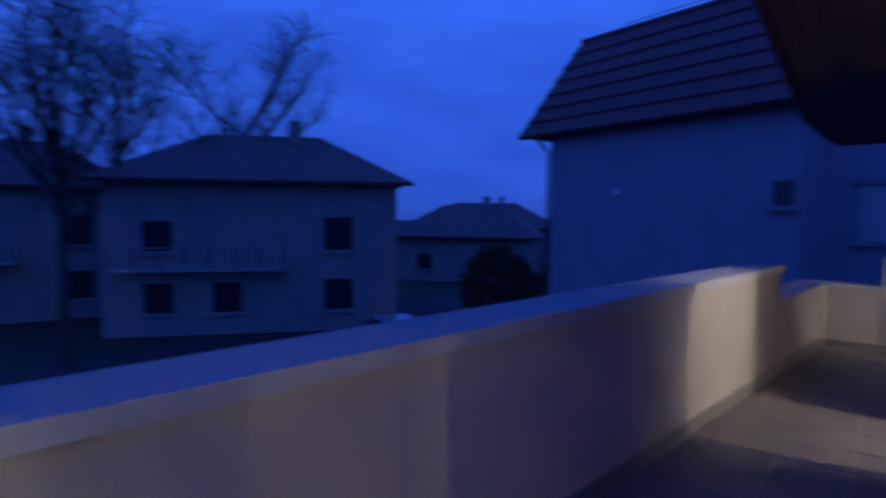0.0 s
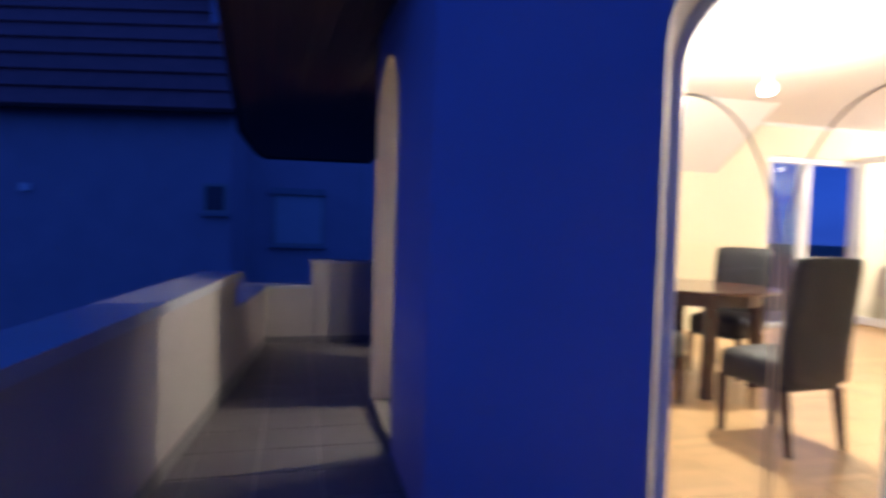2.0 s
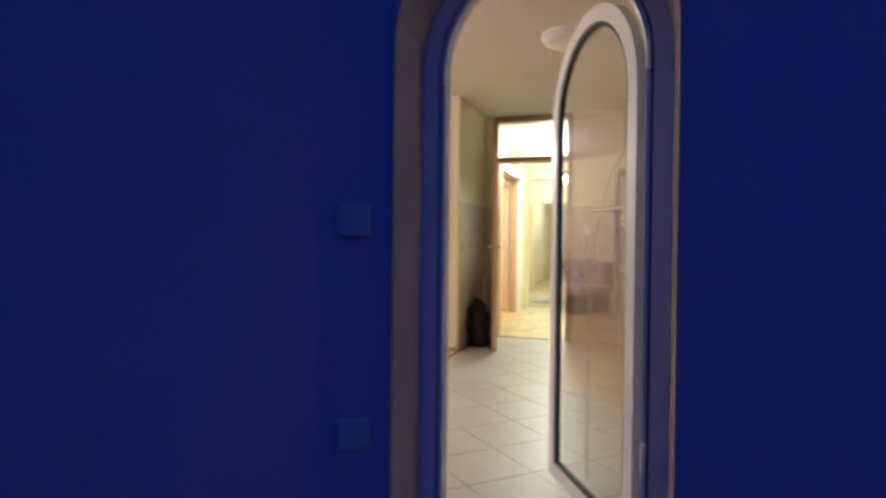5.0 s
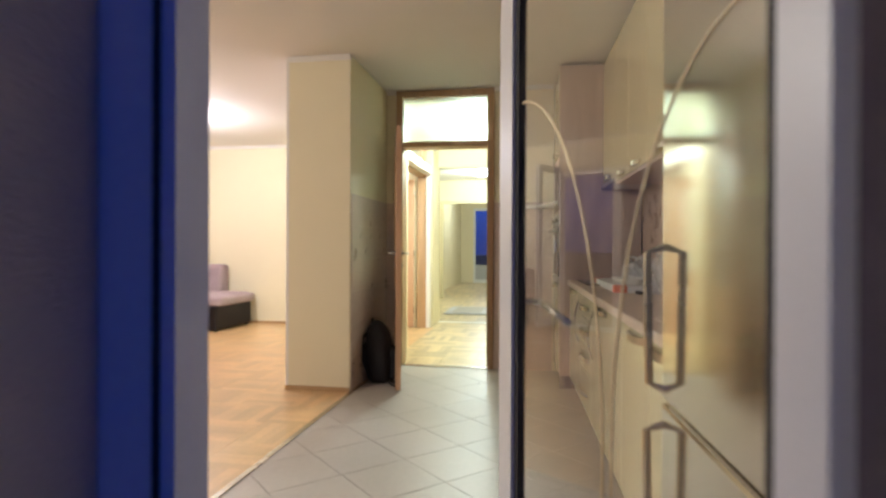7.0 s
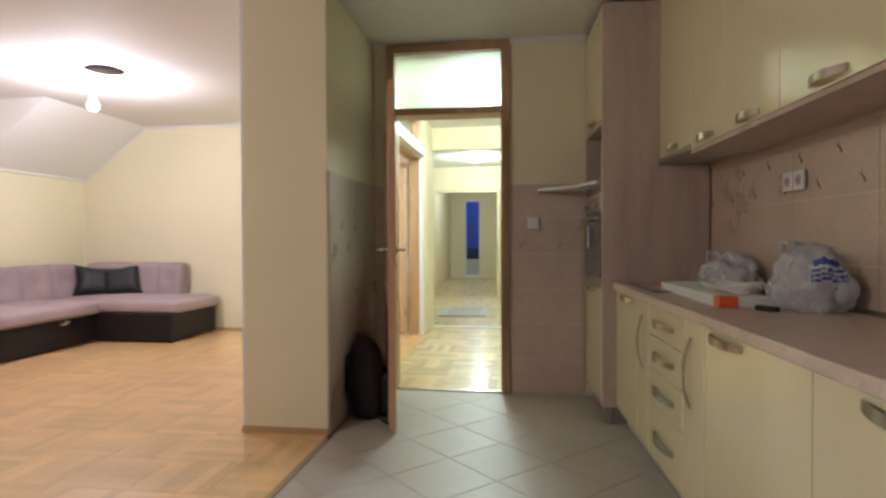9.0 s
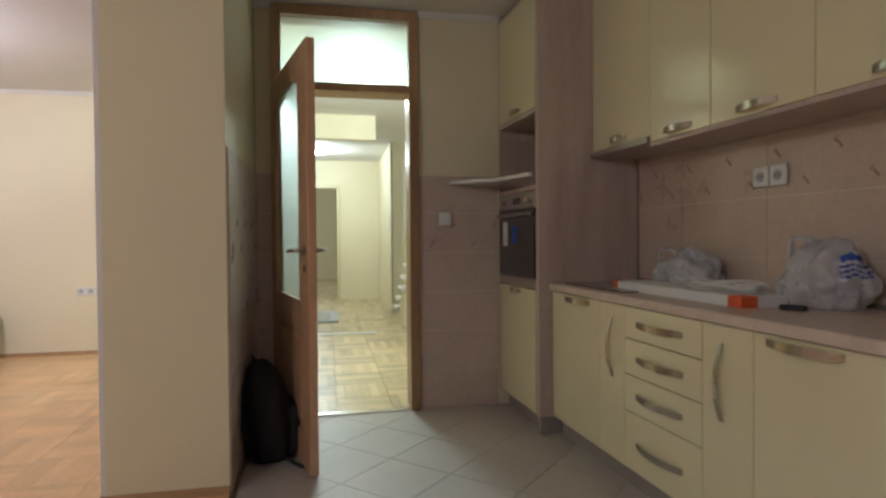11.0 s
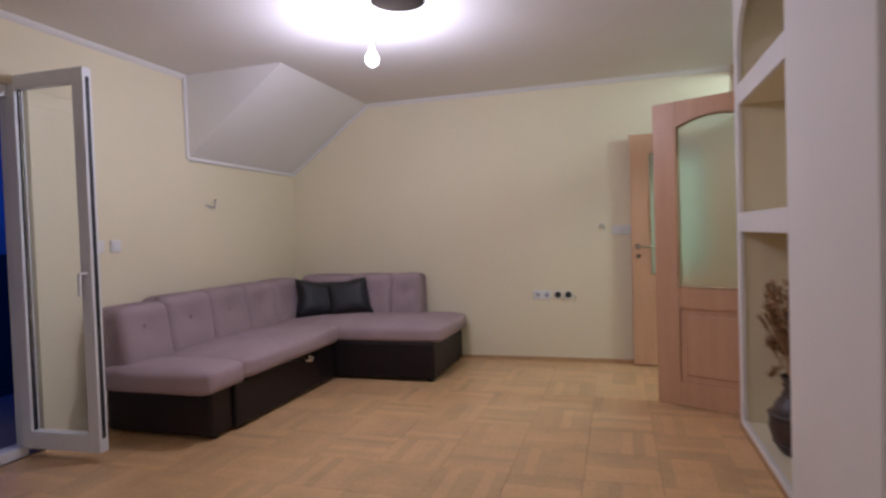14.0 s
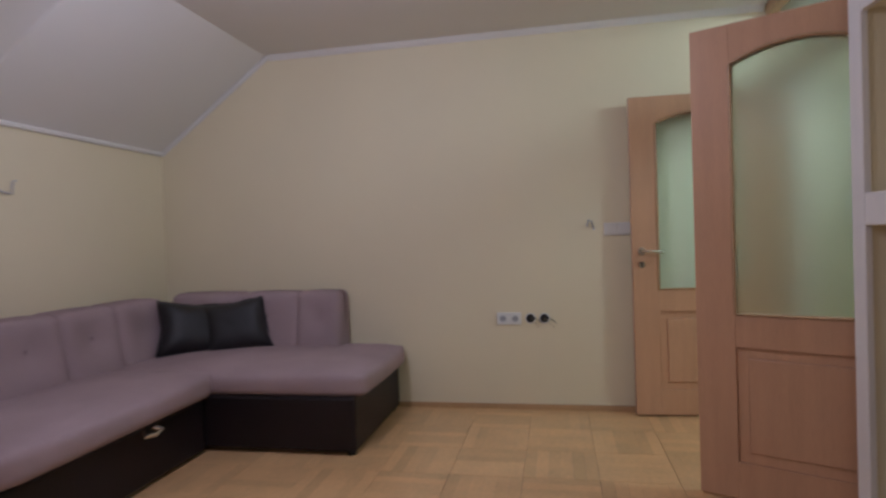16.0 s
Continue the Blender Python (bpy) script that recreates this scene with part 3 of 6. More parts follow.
def cornice(name, p, q, size=0.035):
    """A small white cove along the top of a wall; the room lies to the left of p to q."""
    u = (Vector(q) - Vector(p)).normalized()
    n = Vector((-u.y, u.x))
    bm = bmesh.new()
    rings = []
    for e in (p, q):
        rings.append([bm.verts.new((e[0] + n.x * d, e[1] + n.y * d, z)) for d, z in ((0.001, H - size), (size * 0.35, H - size * 0.8), (size * 0.8, H - size * 0.35), (size, H - 0.001), (0.001, H - 0.001))])
    for k in range(5):
        bm.faces.new((rings[0][k], rings[0][(k + 1) % 5], rings[1][(k + 1) % 5], rings[1][k]))
    bm.faces.new(rings[0])
    bm.faces.new(rings[1][::-1])
    return structure(name, bm, WHITE, "thin white cove at the top of the wall", "cornice")


cornice("cornice_east", (10.09, 1.32), (10.09, 4.6))
cornice("cornice_north", (8.55, 5.51), (5.0, 5.51))
cornice("cornice_kitchen", (7.58, 0.975), (7.58, 1.07))
cornice("cornice_kitchen_b", (7.58, -0.45), (7.58, 0.08))
cornice("cornice_column", (6.545, 1.07), (6.545, 1.56))
# flat white bands that edge the sloping ceiling
for name, p, q in (("band_slope_low", (8.55, 5.50, 1.865), (10.08, 5.50, 1.865)), ("band_slope_side", (8.545, 5.50, 1.865), (8.545, 5.50, H)), ("band_slope_wall", (10.085, 5.50, 1.865), (10.085, 4.6, H))):
    structure(name, tube([p, q], 0.016, 6), WHITE, "thin white edge band of the sloping ceiling", "trim")


def skirting(name, p, q):
    u = (Vector(q) - Vector(p)).normalized()
    n = Vector((-u.y, u.x)) * 0.014
    return structure(name, prism([p, q, (q[0] + n.x, q[1] + n.y), (p[0] + n.x, p[1] + n.y)], 0, 0.035), SKIRT, "low oak skirting", "skirting")


skirting("skirting_east", (10.09, 1.4), (10.09, 5.5))
skirting("skirting_north", (10.07, 5.51), (7.29, 5.51))
skirting("skirting_column", (6.545, 1.075), (6.545, 1.58))
skirting("skirting_column_side", (8.48, 1.586), (6.54, 1.586))

# niche wall between kitchen and living room: yellow core, white face
niche = thing("niche_wall", "thick wall with recessed cream yellow shelves and a white front", "wall", kind="structure")
part("core", box(6.545, 1.075, 0, 7.42, 1.56, H), YELLOW, niche)
part("back", box(7.42, 1.075, 0, 8.46, 1.24, H), YELLOW, niche)
part("end", box(8.40, 1.24, 0, 8.46, 1.56, H), YELLOW, niche)
part("shelf", box(7.42, 1.24, 1.165, 8.40, 1.56, 1.26), YELLOW, niche)
part("shelf", box(7.42, 1.24, 1.885, 8.40, 1.56, 1.985), YELLOW, niche)
part("shelf", box(7.42, 1.24, 0, 8.40, 1.56, 0.055), YELLOW, niche)
for x0, x1, z0, z1 in ((6.547, 7.42, 0, H), (8.395, 8.478, 0, H), (7.42, 8.395, 0, 0.065), (7.42, 8.395, 1.158, 1.267), (7.42, 8.395, 1.878, 1.992)):
    part("front", box(x0, 1.56, z0, x1, 1.584, z1, 0.003), WHITE_BOARD, niche, "white plasterboard front")
bm = bmesh.new()
arc = [(7.42 + 0.4875 - 0.4875 * math.cos(math.pi * k / 16), 2.16 + 0.30 * math.sin(math.pi * k / 16)) for k in range(17)]
for (xa, za), (xb, zb) in zip(arc, arc[1:]):
    q = [(xa, za), (xb, zb), (xb, H), (xa, H)]
    f = [bm.verts.new((x, 1.56, z)) for x, z in q]
    g = [bm.verts.new((x, 1.584, z)) for x, z in q]
    bm.faces.new(f)
    bm.faces.new(g[::-1])
    for k in range(4):
        bm.faces.new((f[k], f[(k + 1) % 4], g[(k + 1) % 4], g[k]))
part("front", bm, WHITE_BOARD, niche, "white arched head of the top recess")
part("front", box(8.46, 1.075, 0, 8.478, 1.56, H), WHITE_BOARD, niche, "white plasterboard end")

# hall and corridor
structure("wall_hall_north", box(10.24, 1.12, 0, 10.8, 1.30, H), YELLOW, "cream hall wall", "wall")
structure("wall_hall_stub", box(7.72, 1.07, 0, 8.46, 1.075, H), YELLOW, "cream hall wall", "wall")
structure("wall_corridor_north", box(10.8, 2.05, 0, 20.2, 2.2, H), YELLOW, "cream corridor wall", "wall")
structure("wall_corridor_step", box(10.66, 1.30, 0, 10.8, 2.2, H), YELLOW, "cream corridor wall", "wall")
structure("wall_hall_south", box(7.58, -1.25, 0, 12.55, -1.10, H), YELLOW, "cream stair hall wall", "wall")
structure("wall_corridor_south", box(12.4, -0.45, 0, 20.2, -0.3, H), YELLOW, "cream corridor wall", "wall")
structure("wall_corridor_end_a", box(20.2, -0.5, 0, 20.35, 1.15, H), YELLOW, "cream end wall", "wall")
structure("wall_corridor_end_b", box(20.2, 1.66, 0, 20.35, 2.2, H), YELLOW, "cream end wall", "wall")
structure("wall_corridor_end_c", box(20.2, 1.15, 2.3, 20.35, 1.66, H), YELLOW, "cream wall over the end door", "wall")
structure("beam_corridor", box(10.68, 0.08, 2.24, 10.80, 2.06, H), YELLOW, "cream beam across the corridor", "wall")
structure("wall_far_partition", box(14.6, -0.3, 2.06, 14.72, 2.05, H), YELLOW, "cream partition over the far doorway", "wall")
structure("wall_far_jamb_a", box(14.6, -0.3, 0, 14.72, 0.42, 2.06), YELLOW, "cream partition beside the far doorway", "wall")
structure("wall_far_jamb_b", box(14.6, 1.72, 0, 14.72, 2.05, 2.06), YELLOW, "cream partition beside the far doorway", "wall")
structure("threshold_hall", box(10.66, 0.1, -0.01, 10.76, 1.3, 0.006), PVC, "white threshold strip across the corridor", "threshold")
structure("threshold_kitchen", box(7.56, 0.12, -0.01, 7.62, 0.94, 0.008), NICKEL, "metal threshold strip under the kitchen door", "threshold")
structure("threshold_tiles", box(2.90, 1.045, -0.012, 6.54, 1.075, 0.006), NICKEL, "metal strip between tiles and parquet", "threshold")
structure("wall_house_east", box(20.2, 2.05, 0, 20.35, 5.7, H), YELLOW, "plain closing wall", "wall")


def cream_frame(x, y0, y1, top=2.08):
    t = thing("inner_door_frame", "cream painted door frame in the corridor", "door frame", group="corridor door frames", kind="structure")
    part("jamb", box(x, y0, 0, x + 0.10, y0 + 0.06, top), CREAMDOOR, t)
    part("jamb", box(x, y1 - 0.06, 0, x + 0.10, y1, top), CREAMDOOR, t)
    part("head", box(x, y0 + 0.06, top - 0.06, x + 0.10, y1 - 0.06, top), CREAMDOOR, t)
    return t


cream_frame(14.56, 0.40, 1.74)
for x in (11.3, 12.7):
    d = thing("corridor_door", "cream painted room door in the corridor wall", "door", group="corridor doors", kind="structure")
    part("leaf", box(x, 1.99, 0.01, x + 0.82, 2.03, 2.02, 0.004), CREAMDOOR, d)
    part("architrave", box(x - 0.09, 1.98, 0, x, 2.05, 2.10), WHITE_BOARD, d)
    part("architrave", box(x + 0.82, 1.98, 0, x + 0.91, 2.05, 2.10), WHITE_BOARD, d)
    part("architrave", box(x, 1.98, 2.02, x + 0.82, 2.05, 2.10), WHITE_BOARD, d)
    part("handle", tube([(x + 0.75, 1.985, 1.03), (x + 0.75, 1.94, 1.03), (x + 0.64, 1.94, 1.03)], 0.009), NICKEL, d)
# glazed door at the corridor's end
endd = thing("end_glass_door", "white glazed door to a dark terrace at the corridor's end", "door", kind="structure")
for y in (1.15, 1.60):
    part("stile", box(20.18, y, 0, 20.26, y + 0.06, 2.3), PVC, endd)
part("rail", box(20.18, 1.21, 0, 20.26, 1.60, 0.10), PVC, endd)
part("rail", box(20.18, 1.21, 2.22, 20.26, 1.60, 2.3), PVC, endd)
part("pane", box(20.21, 1.21, 0.10, 20.22, 1.60, 2.22), GLASS, endd)
part("low_panel", box(20.20, 1.21, 0.10, 20.24, 1.60, 0.55), SHUTTER, endd)
# open staircase of the hall
stair = thing("staircase", "white staircase rising along the hall wall", "stairs", kind="structure")
for k in range(7):
    x = 11.95 - 0.29 * k
    part("tread", box(x - 0.29, -1.09, 0.14 + 0.155 * k, x, -0.24, 0.18 + 0.155 * k, 0.006), WHITE_BOARD, stair)
    part("riser", box(x - 0.255, -1.09, 0.0, x - 0.02, -0.30, 0.139 + 0.155 * k), YELLOW, stair)
win = thing("window_stair", "narrow window with a dark pane over the stairs", "window", kind="structure")
WY0, WY1, WZ0, WZ1 = -0.79, -0.46, 1.15, 2.24
for a in ((-1.10, 0.0, WY0, H), (WY1, 0.0, -0.30, H), (WY0, 0.0, WY1, WZ0), (WY0, WZ1, WY1, H)):
    part("reveal_wall", box(12.40, a[0], a[1], 12.55, a[2], a[3]), YELLOW, win, "cream wall round the window")
part("window_frame", box(12.42, WY0, WZ0, 12.48, WY0 + 0.10, WZ1, 0.004), PVC, win)
part("window_frame", box(12.42, WY1 - 0.05, WZ0, 12.48, WY1, WZ1, 0.004), PVC, win)
part("window_frame", box(12.42, WY0 + 0.10, WZ0, 12.48, WY1 - 0.05, WZ0 + 0.05, 0.004), PVC, win)
part("window_frame", box(12.42, WY0 + 0.10, WZ1 - 0.05, 12.48, WY1 - 0.05, WZ1, 0.004), PVC, win)
part("pane", box(12.445, WY0 + 0.10, WZ0 + 0.05, 12.453, WY1 - 0.05, WZ1 - 0.05), GLASS, win)
part("sill", box(12.34, WY0 - 0.04, WZ0 - 0.03, 12.41, WY1 + 0.04, WZ0, 0.004), PVC, win)


# ---- oak doors ----
def lever(parent, x, z, side, flip=1):
    """A lever handle on a rose, on one face of a leaf; the lever points along flip."""
    y = 0.022 * side
    h = part("handle", tube([(x, y, z), (x, y + 0.045 * side, z), (x + 0.015 * flip, y + 0.055 * side, z), (x + 0.12 * flip, y + 0.052 * side, z - 0.006)], 0.0085, 8), NICKEL, parent, "satin metal lever handle", True)
    part("rose", cyl(0.024, 0.024, 0.008, (x, y + 0.004 * side, z), "y"), NICKEL, h)
    part("keyhole", cyl(0.019, 0.019, 0.006, (x, y + 0.003 * side, z - 0.085), "y"), NICKEL, parent, "round lock plate")
    part("key_slot", box(x - 0.004, y + 0.0055 * side, z - 0.10, x + 0.004, y + 0.0065 * side, z - 0.07), DARK, parent)


def oak_leaf(name, width, height, m, label, handle=True):
    """A leaf from its hinge along +x: arched glass above, a raised panel below."""
    t = thing(name, label, "door", m, kind="structure")
    s, th = 0.155, 0.02
    gz0, gz1, rise = 0.80, height - 0.11, 0.06
    part("stile", box(0, -th, 0.012, s, th, height, 0.003), OAK, t)
    part("stile", box(width - s, -th, 0.012, width, th, height, 0.003), OAK, t)
    part("bottom_rail", box(s, -th, 0.012, width - s, th, 0.17), OAK, t)
    part("lock_rail", box(s, -th, 0.66, width - s, th, gz0), OAK, t)
    bm = bmesh.new()
    n = 14
    pts = [(s + (width - 2 * s) * k / n, gz1 - rise + rise * math.sin(math.pi * k / n) ** 0.8) for k in range(n + 1)]
    for (xa, za), (xb, zb) in zip(pts, pts[1:]):
        q = [(xa, za), (xb, zb), (xb, height), (xa, height)]
        f = [bm.verts.new((x, -th, z)) for x, z in q]
        g = [bm.verts.new((x, th, z)) for x, z in q]
        bm.faces.new(f)
        bm.faces.new(g[::-1])
        for k in range(4):
            bm.faces.new((f[k], f[(k + 1) % 4], g[(k + 1) % 4], g[k]))
    bmesh.ops.remove_doubles(bm, verts=bm.verts, dist=1e-5)
    part("top_rail", bm, OAK, t)
    bm = bmesh.new()
    lo = [(s, gz0)] + [(x, z) for x, z in pts] + [(width - s, gz0)]
    f = [bm.verts.new((x, -0.003, z)) for x, z in lo]
    g = [bm.verts.new((x, 0.003, z)) for x, z in lo]
    bm.faces.new(f)
    bm.faces.new(g[::-1])
    for k in range(len(lo)):
        bm.faces.new((f[k], f[(k + 1) % len(lo)], g[(k + 1) % len(lo)], g[k]))
    pane = part("pane", bm, FROST, t, "frosted glass pane")
    pane.visible_shadow = False
    for side in (-1, 1):
        edge = [(x, side * 0.019, z) for x, z in lo] + [(s, side * 0.019, gz0)]
        part("bead", tube(edge, 0.009, 6), OAK_DARK, t, "rounded oak glazing bead")
    part("panel", box(s, -0.008, 0.17, width - s, 0.008, 0.66), OAK, t)
    for side in (-1, 1):
        y0, y1 = (0.008, 0.016) if side > 0 else (-0.016, -0.008)
        part("raised_field", box(s + 0.045, y0, 0.215, width - s - 0.045, y1, 0.615, 0.006), OAK, t)
    for z in (0.25, 1.0, 1.8):
        part("hinge", cyl(0.009, 0.009, 0.09, (-0.006, 0.014, z)), NICKEL, t)
    if handle:
        lever(t, width - 0.055, 1.04, 1, -1)
        lever(t, width - 0.055, 1.04, -1, -1)
    return t


def turned(p, q, z=0.0):
    """The pose of a leaf with its hinge at p that points towards q."""
    return pose(p[0], p[1], z, 0, 0, math.degrees(math.atan2(q[1] - p[1], q[0] - p[0])))


oak_leaf("door_kitchen", 0.90, 2.00, turned((7.49, 0.95), (6.60, 0.715)), "oak door with frosted arched glass, standing open into the kitchen")
oak_leaf("door_living_a", 0.80, 2.02, turned((8.56, 1.29), (8.92, 2.01)), "oak double-door leaf with frosted glass, standing ajar into the living room", False)
oak_leaf("door_living_b", 0.80, 2.00, turned((10.045, 1.345), (10.0, 2.14)), "oak double-door leaf folded back against the wall")
fr = thing("frame_kitchen_door", "oak door frame with a frosted glass light over it", "door frame", kind="structure")
part("jamb", box(7.55, 0.08, 0, 7.74, 0.14, H - 0.006, 0.004), OAK_DARK, fr)
part("jamb", box(7.55, 0.915, 0, 7.74, 0.975, H - 0.006, 0.004), OAK_DARK, fr)
part("head", box(7.55, 0.14, H - 0.07, 7.74, 0.915, H - 0.006, 0.004), OAK_DARK, fr)
part("transom", box(7.55, 0.14, 2.0, 7.74, 0.915, 2.05, 0.004), OAK_DARK, fr)
light = part("pane", box(7.61, 0.14, 2.05, 7.618, 0.915, H - 0.07), FROST, fr, "frosted glass light over the door")
fr = thing("frame_living_door", "oak frame of the double door with a glass light over it", "door frame", kind="structure")
part("jamb", box(8.478, 1.20, 0, 8.54, 1.34, H - 0.006, 0.004), OAK_DARK, fr)
part("jamb", box(10.05, 1.18, 0, 10.088, 1.30, H - 0.006, 0.004), OAK_DARK, fr)
part("head", box(8.54, 1.20, H - 0.07, 10.05, 1.32, H - 0.006, 0.004), OAK_DARK, fr)
part("transom", box(8.54, 1.20, 2.04, 10.05, 1.32, 2.09, 0.004), OAK_DARK, fr)
light = part("pane", box(8.54, 1.25, 2.09, 10.05, 1.258, H - 0.07), FROST, fr, "frosted glass light over the door")
light.visible_shadow = False
# added strips; their white stands for the hall lamp's glare on the oak
part("architrave", box(8.475, 1.095, 0, 8.57, 1.195, 2.16, 0.004), WHITE_BOARD, fr, "added white strip standing for lamp glare on the oak frame")
part("architrave", box(10.03, 1.125, 0, 10.12, 1.175, 2.16, 0.004), WHITE_BOARD, fr, "added white strip standing for lamp glare on the oak frame")
part("architrave", box(8.57, 1.095, 2.06, 10.03, 1.195, 2.16, 0.004), WHITE_BOARD, fr, "added white strip standing for lamp glare on the oak frame")

# balcony window of the living room
wn1 = thing("window_1", "white plastic balcony window with one leaf standing open", "window", kind="structure")
part("window_frame", box(5.77, 5.55, 0.03, 5.84, 5.65, 2.13, 0.004), PVC, wn1)
part("window_frame", box(7.20, 5.55, 0.03, 7.27, 5.65, 2.13, 0.004), PVC, wn1)
part("window_frame", box(5.84, 5.55, 2.06, 7.20, 5.65, 2.13, 0.004), PVC, wn1)
part("window_frame", box(5.84, 5.55, 0.0, 7.20, 5.65, 0.06, 0.004), PVC, wn1)
part("mullion", box(6.33, 5.55, 0.06, 6.44, 5.65, 2.06, 0.004), PVC, wn1)
part("pane", box(5.84, 5.596, 0.06, 6.33, 5.604, 2.06), GLASS, wn1).visible_shadow = False
lf = thing("window_leaf", "white plastic glazed door leaf standing open into the room", "door", turned((7.205, 5.575), (7.225, 5.02), 0.05), kind="structure")
LW, LH = 0.555, 2.13
for a in ((0, 0, 0.075, LH), (LW - 0.075, 0, LW, LH), (0.075, 0, LW - 0.075, 0.10), (0.075, LH - 0.08, LW - 0.075, LH)):
    part("sash", box(a[0], -0.03, a[1], a[2], 0.03, a[3], 0.005), PVC, lf)
part("seal", box(LW - 0.002, -0.012, 0.08, LW + 0.002, 0.012, LH - 0.05), SEAL, lf, "dark metal locking strip")
part("seal", box(0.075, -0.012, 0.10, 0.083, 0.012, LH - 0.08), SEAL, lf)
part("seal", box(LW - 0.083, -0.012, 0.10, LW - 0.075, 0.012, LH - 0.08), SEAL, lf)
part("pane", box(0.083, -0.004, 0.10, LW - 0.083, 0.004, LH - 0.08), GLASS, lf).visible_shadow = False
part("handle", tube([(LW - 0.035, -0.03, 1.0), (LW - 0.035, -0.075, 1.0), (LW - 0.035, -0.078, 0.88)], 0.010), PVC, lf)

structure("loggia_floor", box(4.6, 5.73, -0.2, 8.4, 7.3, -0.06), GROUT, "concrete floor of the balcony outside the window", "floor")
# added walls: they stop lamp light spilling on the wing; the screen greys the pane
structure("loggia_screen", box(4.6, 7.3, -0.2, 7.35, 7.45, 2.7), WHITE_BOARD, "added pale screen outside the balcony window, stops lamp light", "wall")
structure("loggia_side", box(4.45, 5.73, -0.2, 4.6, 7.45, 2.7), FACADE, "added blue side screen outside the balcony window, stops lamp light", "wall")

# ---- living room ----
def sofa():
    t = thing("corner_sofa", "lilac fabric corner sofa with a dark brown leatherette base", "sofa")
    seam = 0.012
    part("base", box(7.60, 4.61, 0.02, 9.24, 5.40, 0.325, 0.02), BROWN_L, t, "dark brown leatherette base")
    part("base", box(9.14, 3.70, 0.02, 10.04, 5.40, 0.325, 0.02), BROWN_L, t, "dark brown leatherette base")
    part("drawer_front", box(7.80, 4.582, 0.02, 9.12, 4.614, 0.305, 0.012), BROWN_L, t)
    part("pull_loop", tube([(8.62, 4.585, 0.285), (8.60, 4.55, 0.268), (8.66, 4.535, 0.262), (8.72, 4.55, 0.268), (8.70, 4.585, 0.285)], 0.011, 6), NICKEL, t, "grey pull loop of the drawer")
    for x, y in ((9.19, 3.74), (9.98, 3.74), (7.68, 4.66), (7.72, 5.34), (9.98, 5.34)):
        part("leg", cyl(0.022, 0.018, 0.05, (x, y, 0.025)), BLACK_L, t)
    tuft = [(8.15, 4.80, 0.46), (8.55, 4.80, 0.46), (8.95, 4.80, 0.46), (8.35, 5.08, 0.46), (8.75, 5.08, 0.46)]
    part("seat", cushion(7.50, 4.55, 0.295, 7.87, 5.36, 0.445, 0.02, 10, rr=0.26), LILAC, t, "lilac padded seat", True)
    part("seat", cushion(7.86, 4.55, 0.30, 9.22, 5.36, 0.455, 0.025, 12, [(x, y, z, 0.12, 0.018) for x, y, z in tuft]), LILAC, t, "lilac padded seat", True)
    part("seat", cushion(9.16, 3.65, 0.305, 10.06, 5.30, 0.455, 0.025, 12, [(9.42, 4.0, 0.46, 0.12, 0.016), (9.78, 4.0, 0.46, 0.12, 0.016), (9.6, 4.35, 0.46, 0.12, 0.016), (9.42, 4.65, 0.46, 0.12, 0.016)]), LILAC, t, "lilac padded seat of the short side", True)
    def slanted(bm, axis, face, lean):
        """Leans the front of a back cushion so that it thins towards its top."""
        for v in bm.verts:
            f = max(0.0, (v.co.z - 0.42) / 0.42)
            if axis == "y" and v.co.y < face + 0.13:
                v.co.y += lean * f
            if axis == "x" and v.co.x < face + 0.13:
                v.co.x += lean * f
        return bm
    for x0, x1, top in ((7.56, 7.985, 0.80), (7.97, 8.425, 0.825), (8.41, 8.86, 0.825), (8.845, 9.265, 0.825), (9.25, 9.70, 0.825)):
        tf = [((x0 + x1) / 2, 5.18, 0.66, 0.20, 0.05)]
        part("back_cushion", slanted(cushion(x0, 5.17, 0.38, x1, 5.49, top, 0.008, 14, tf, rr=0.17), "y", 5.17, 0.07), LILAC, t, "lilac padded back", True)
        part("piping", tube([(x1 - 0.008, 5.185, 0.44), (x1 - 0.008, 5.225, 0.62), (x1 - 0.008, 5.27, top - 0.03), (x1 - 0.008, 5.34, top - 0.006)], 0.006, 6), LILAC, t)
    for y0, y1 in ((4.77, 5.32), (4.345, 4.785), (4.05, 4.36)):
        tf = [(9.83, (y0 + y1) / 2, 0.66, 0.16, 0.045)]
        part("back_cushion", slanted(cushion(9.81, y0, 0.38, 10.075, y1, 0.83, 0.008, 14, tf, rr=0.17), "x", 9.81, 0.06), LILAC, t, "lilac padded back", True)
    for y in (4.352, 4.777):
        part("piping", tube([(9.825, y, 0.44), (9.85, y, 0.62), (9.895, y, 0.80), (9.96, y, 0.826)], 0.006, 6), LILAC, t)
    for x, y, z in ((7.77, 5.235, 0.665), (8.2, 5.235, 0.665), (8.635, 5.235, 0.665), (9.055, 5.235, 0.665)):
        part("button", cyl(0.014, 0.011, 0.02, (x, y, z), "y", 10), LILAC, t)
    return t


sofa()


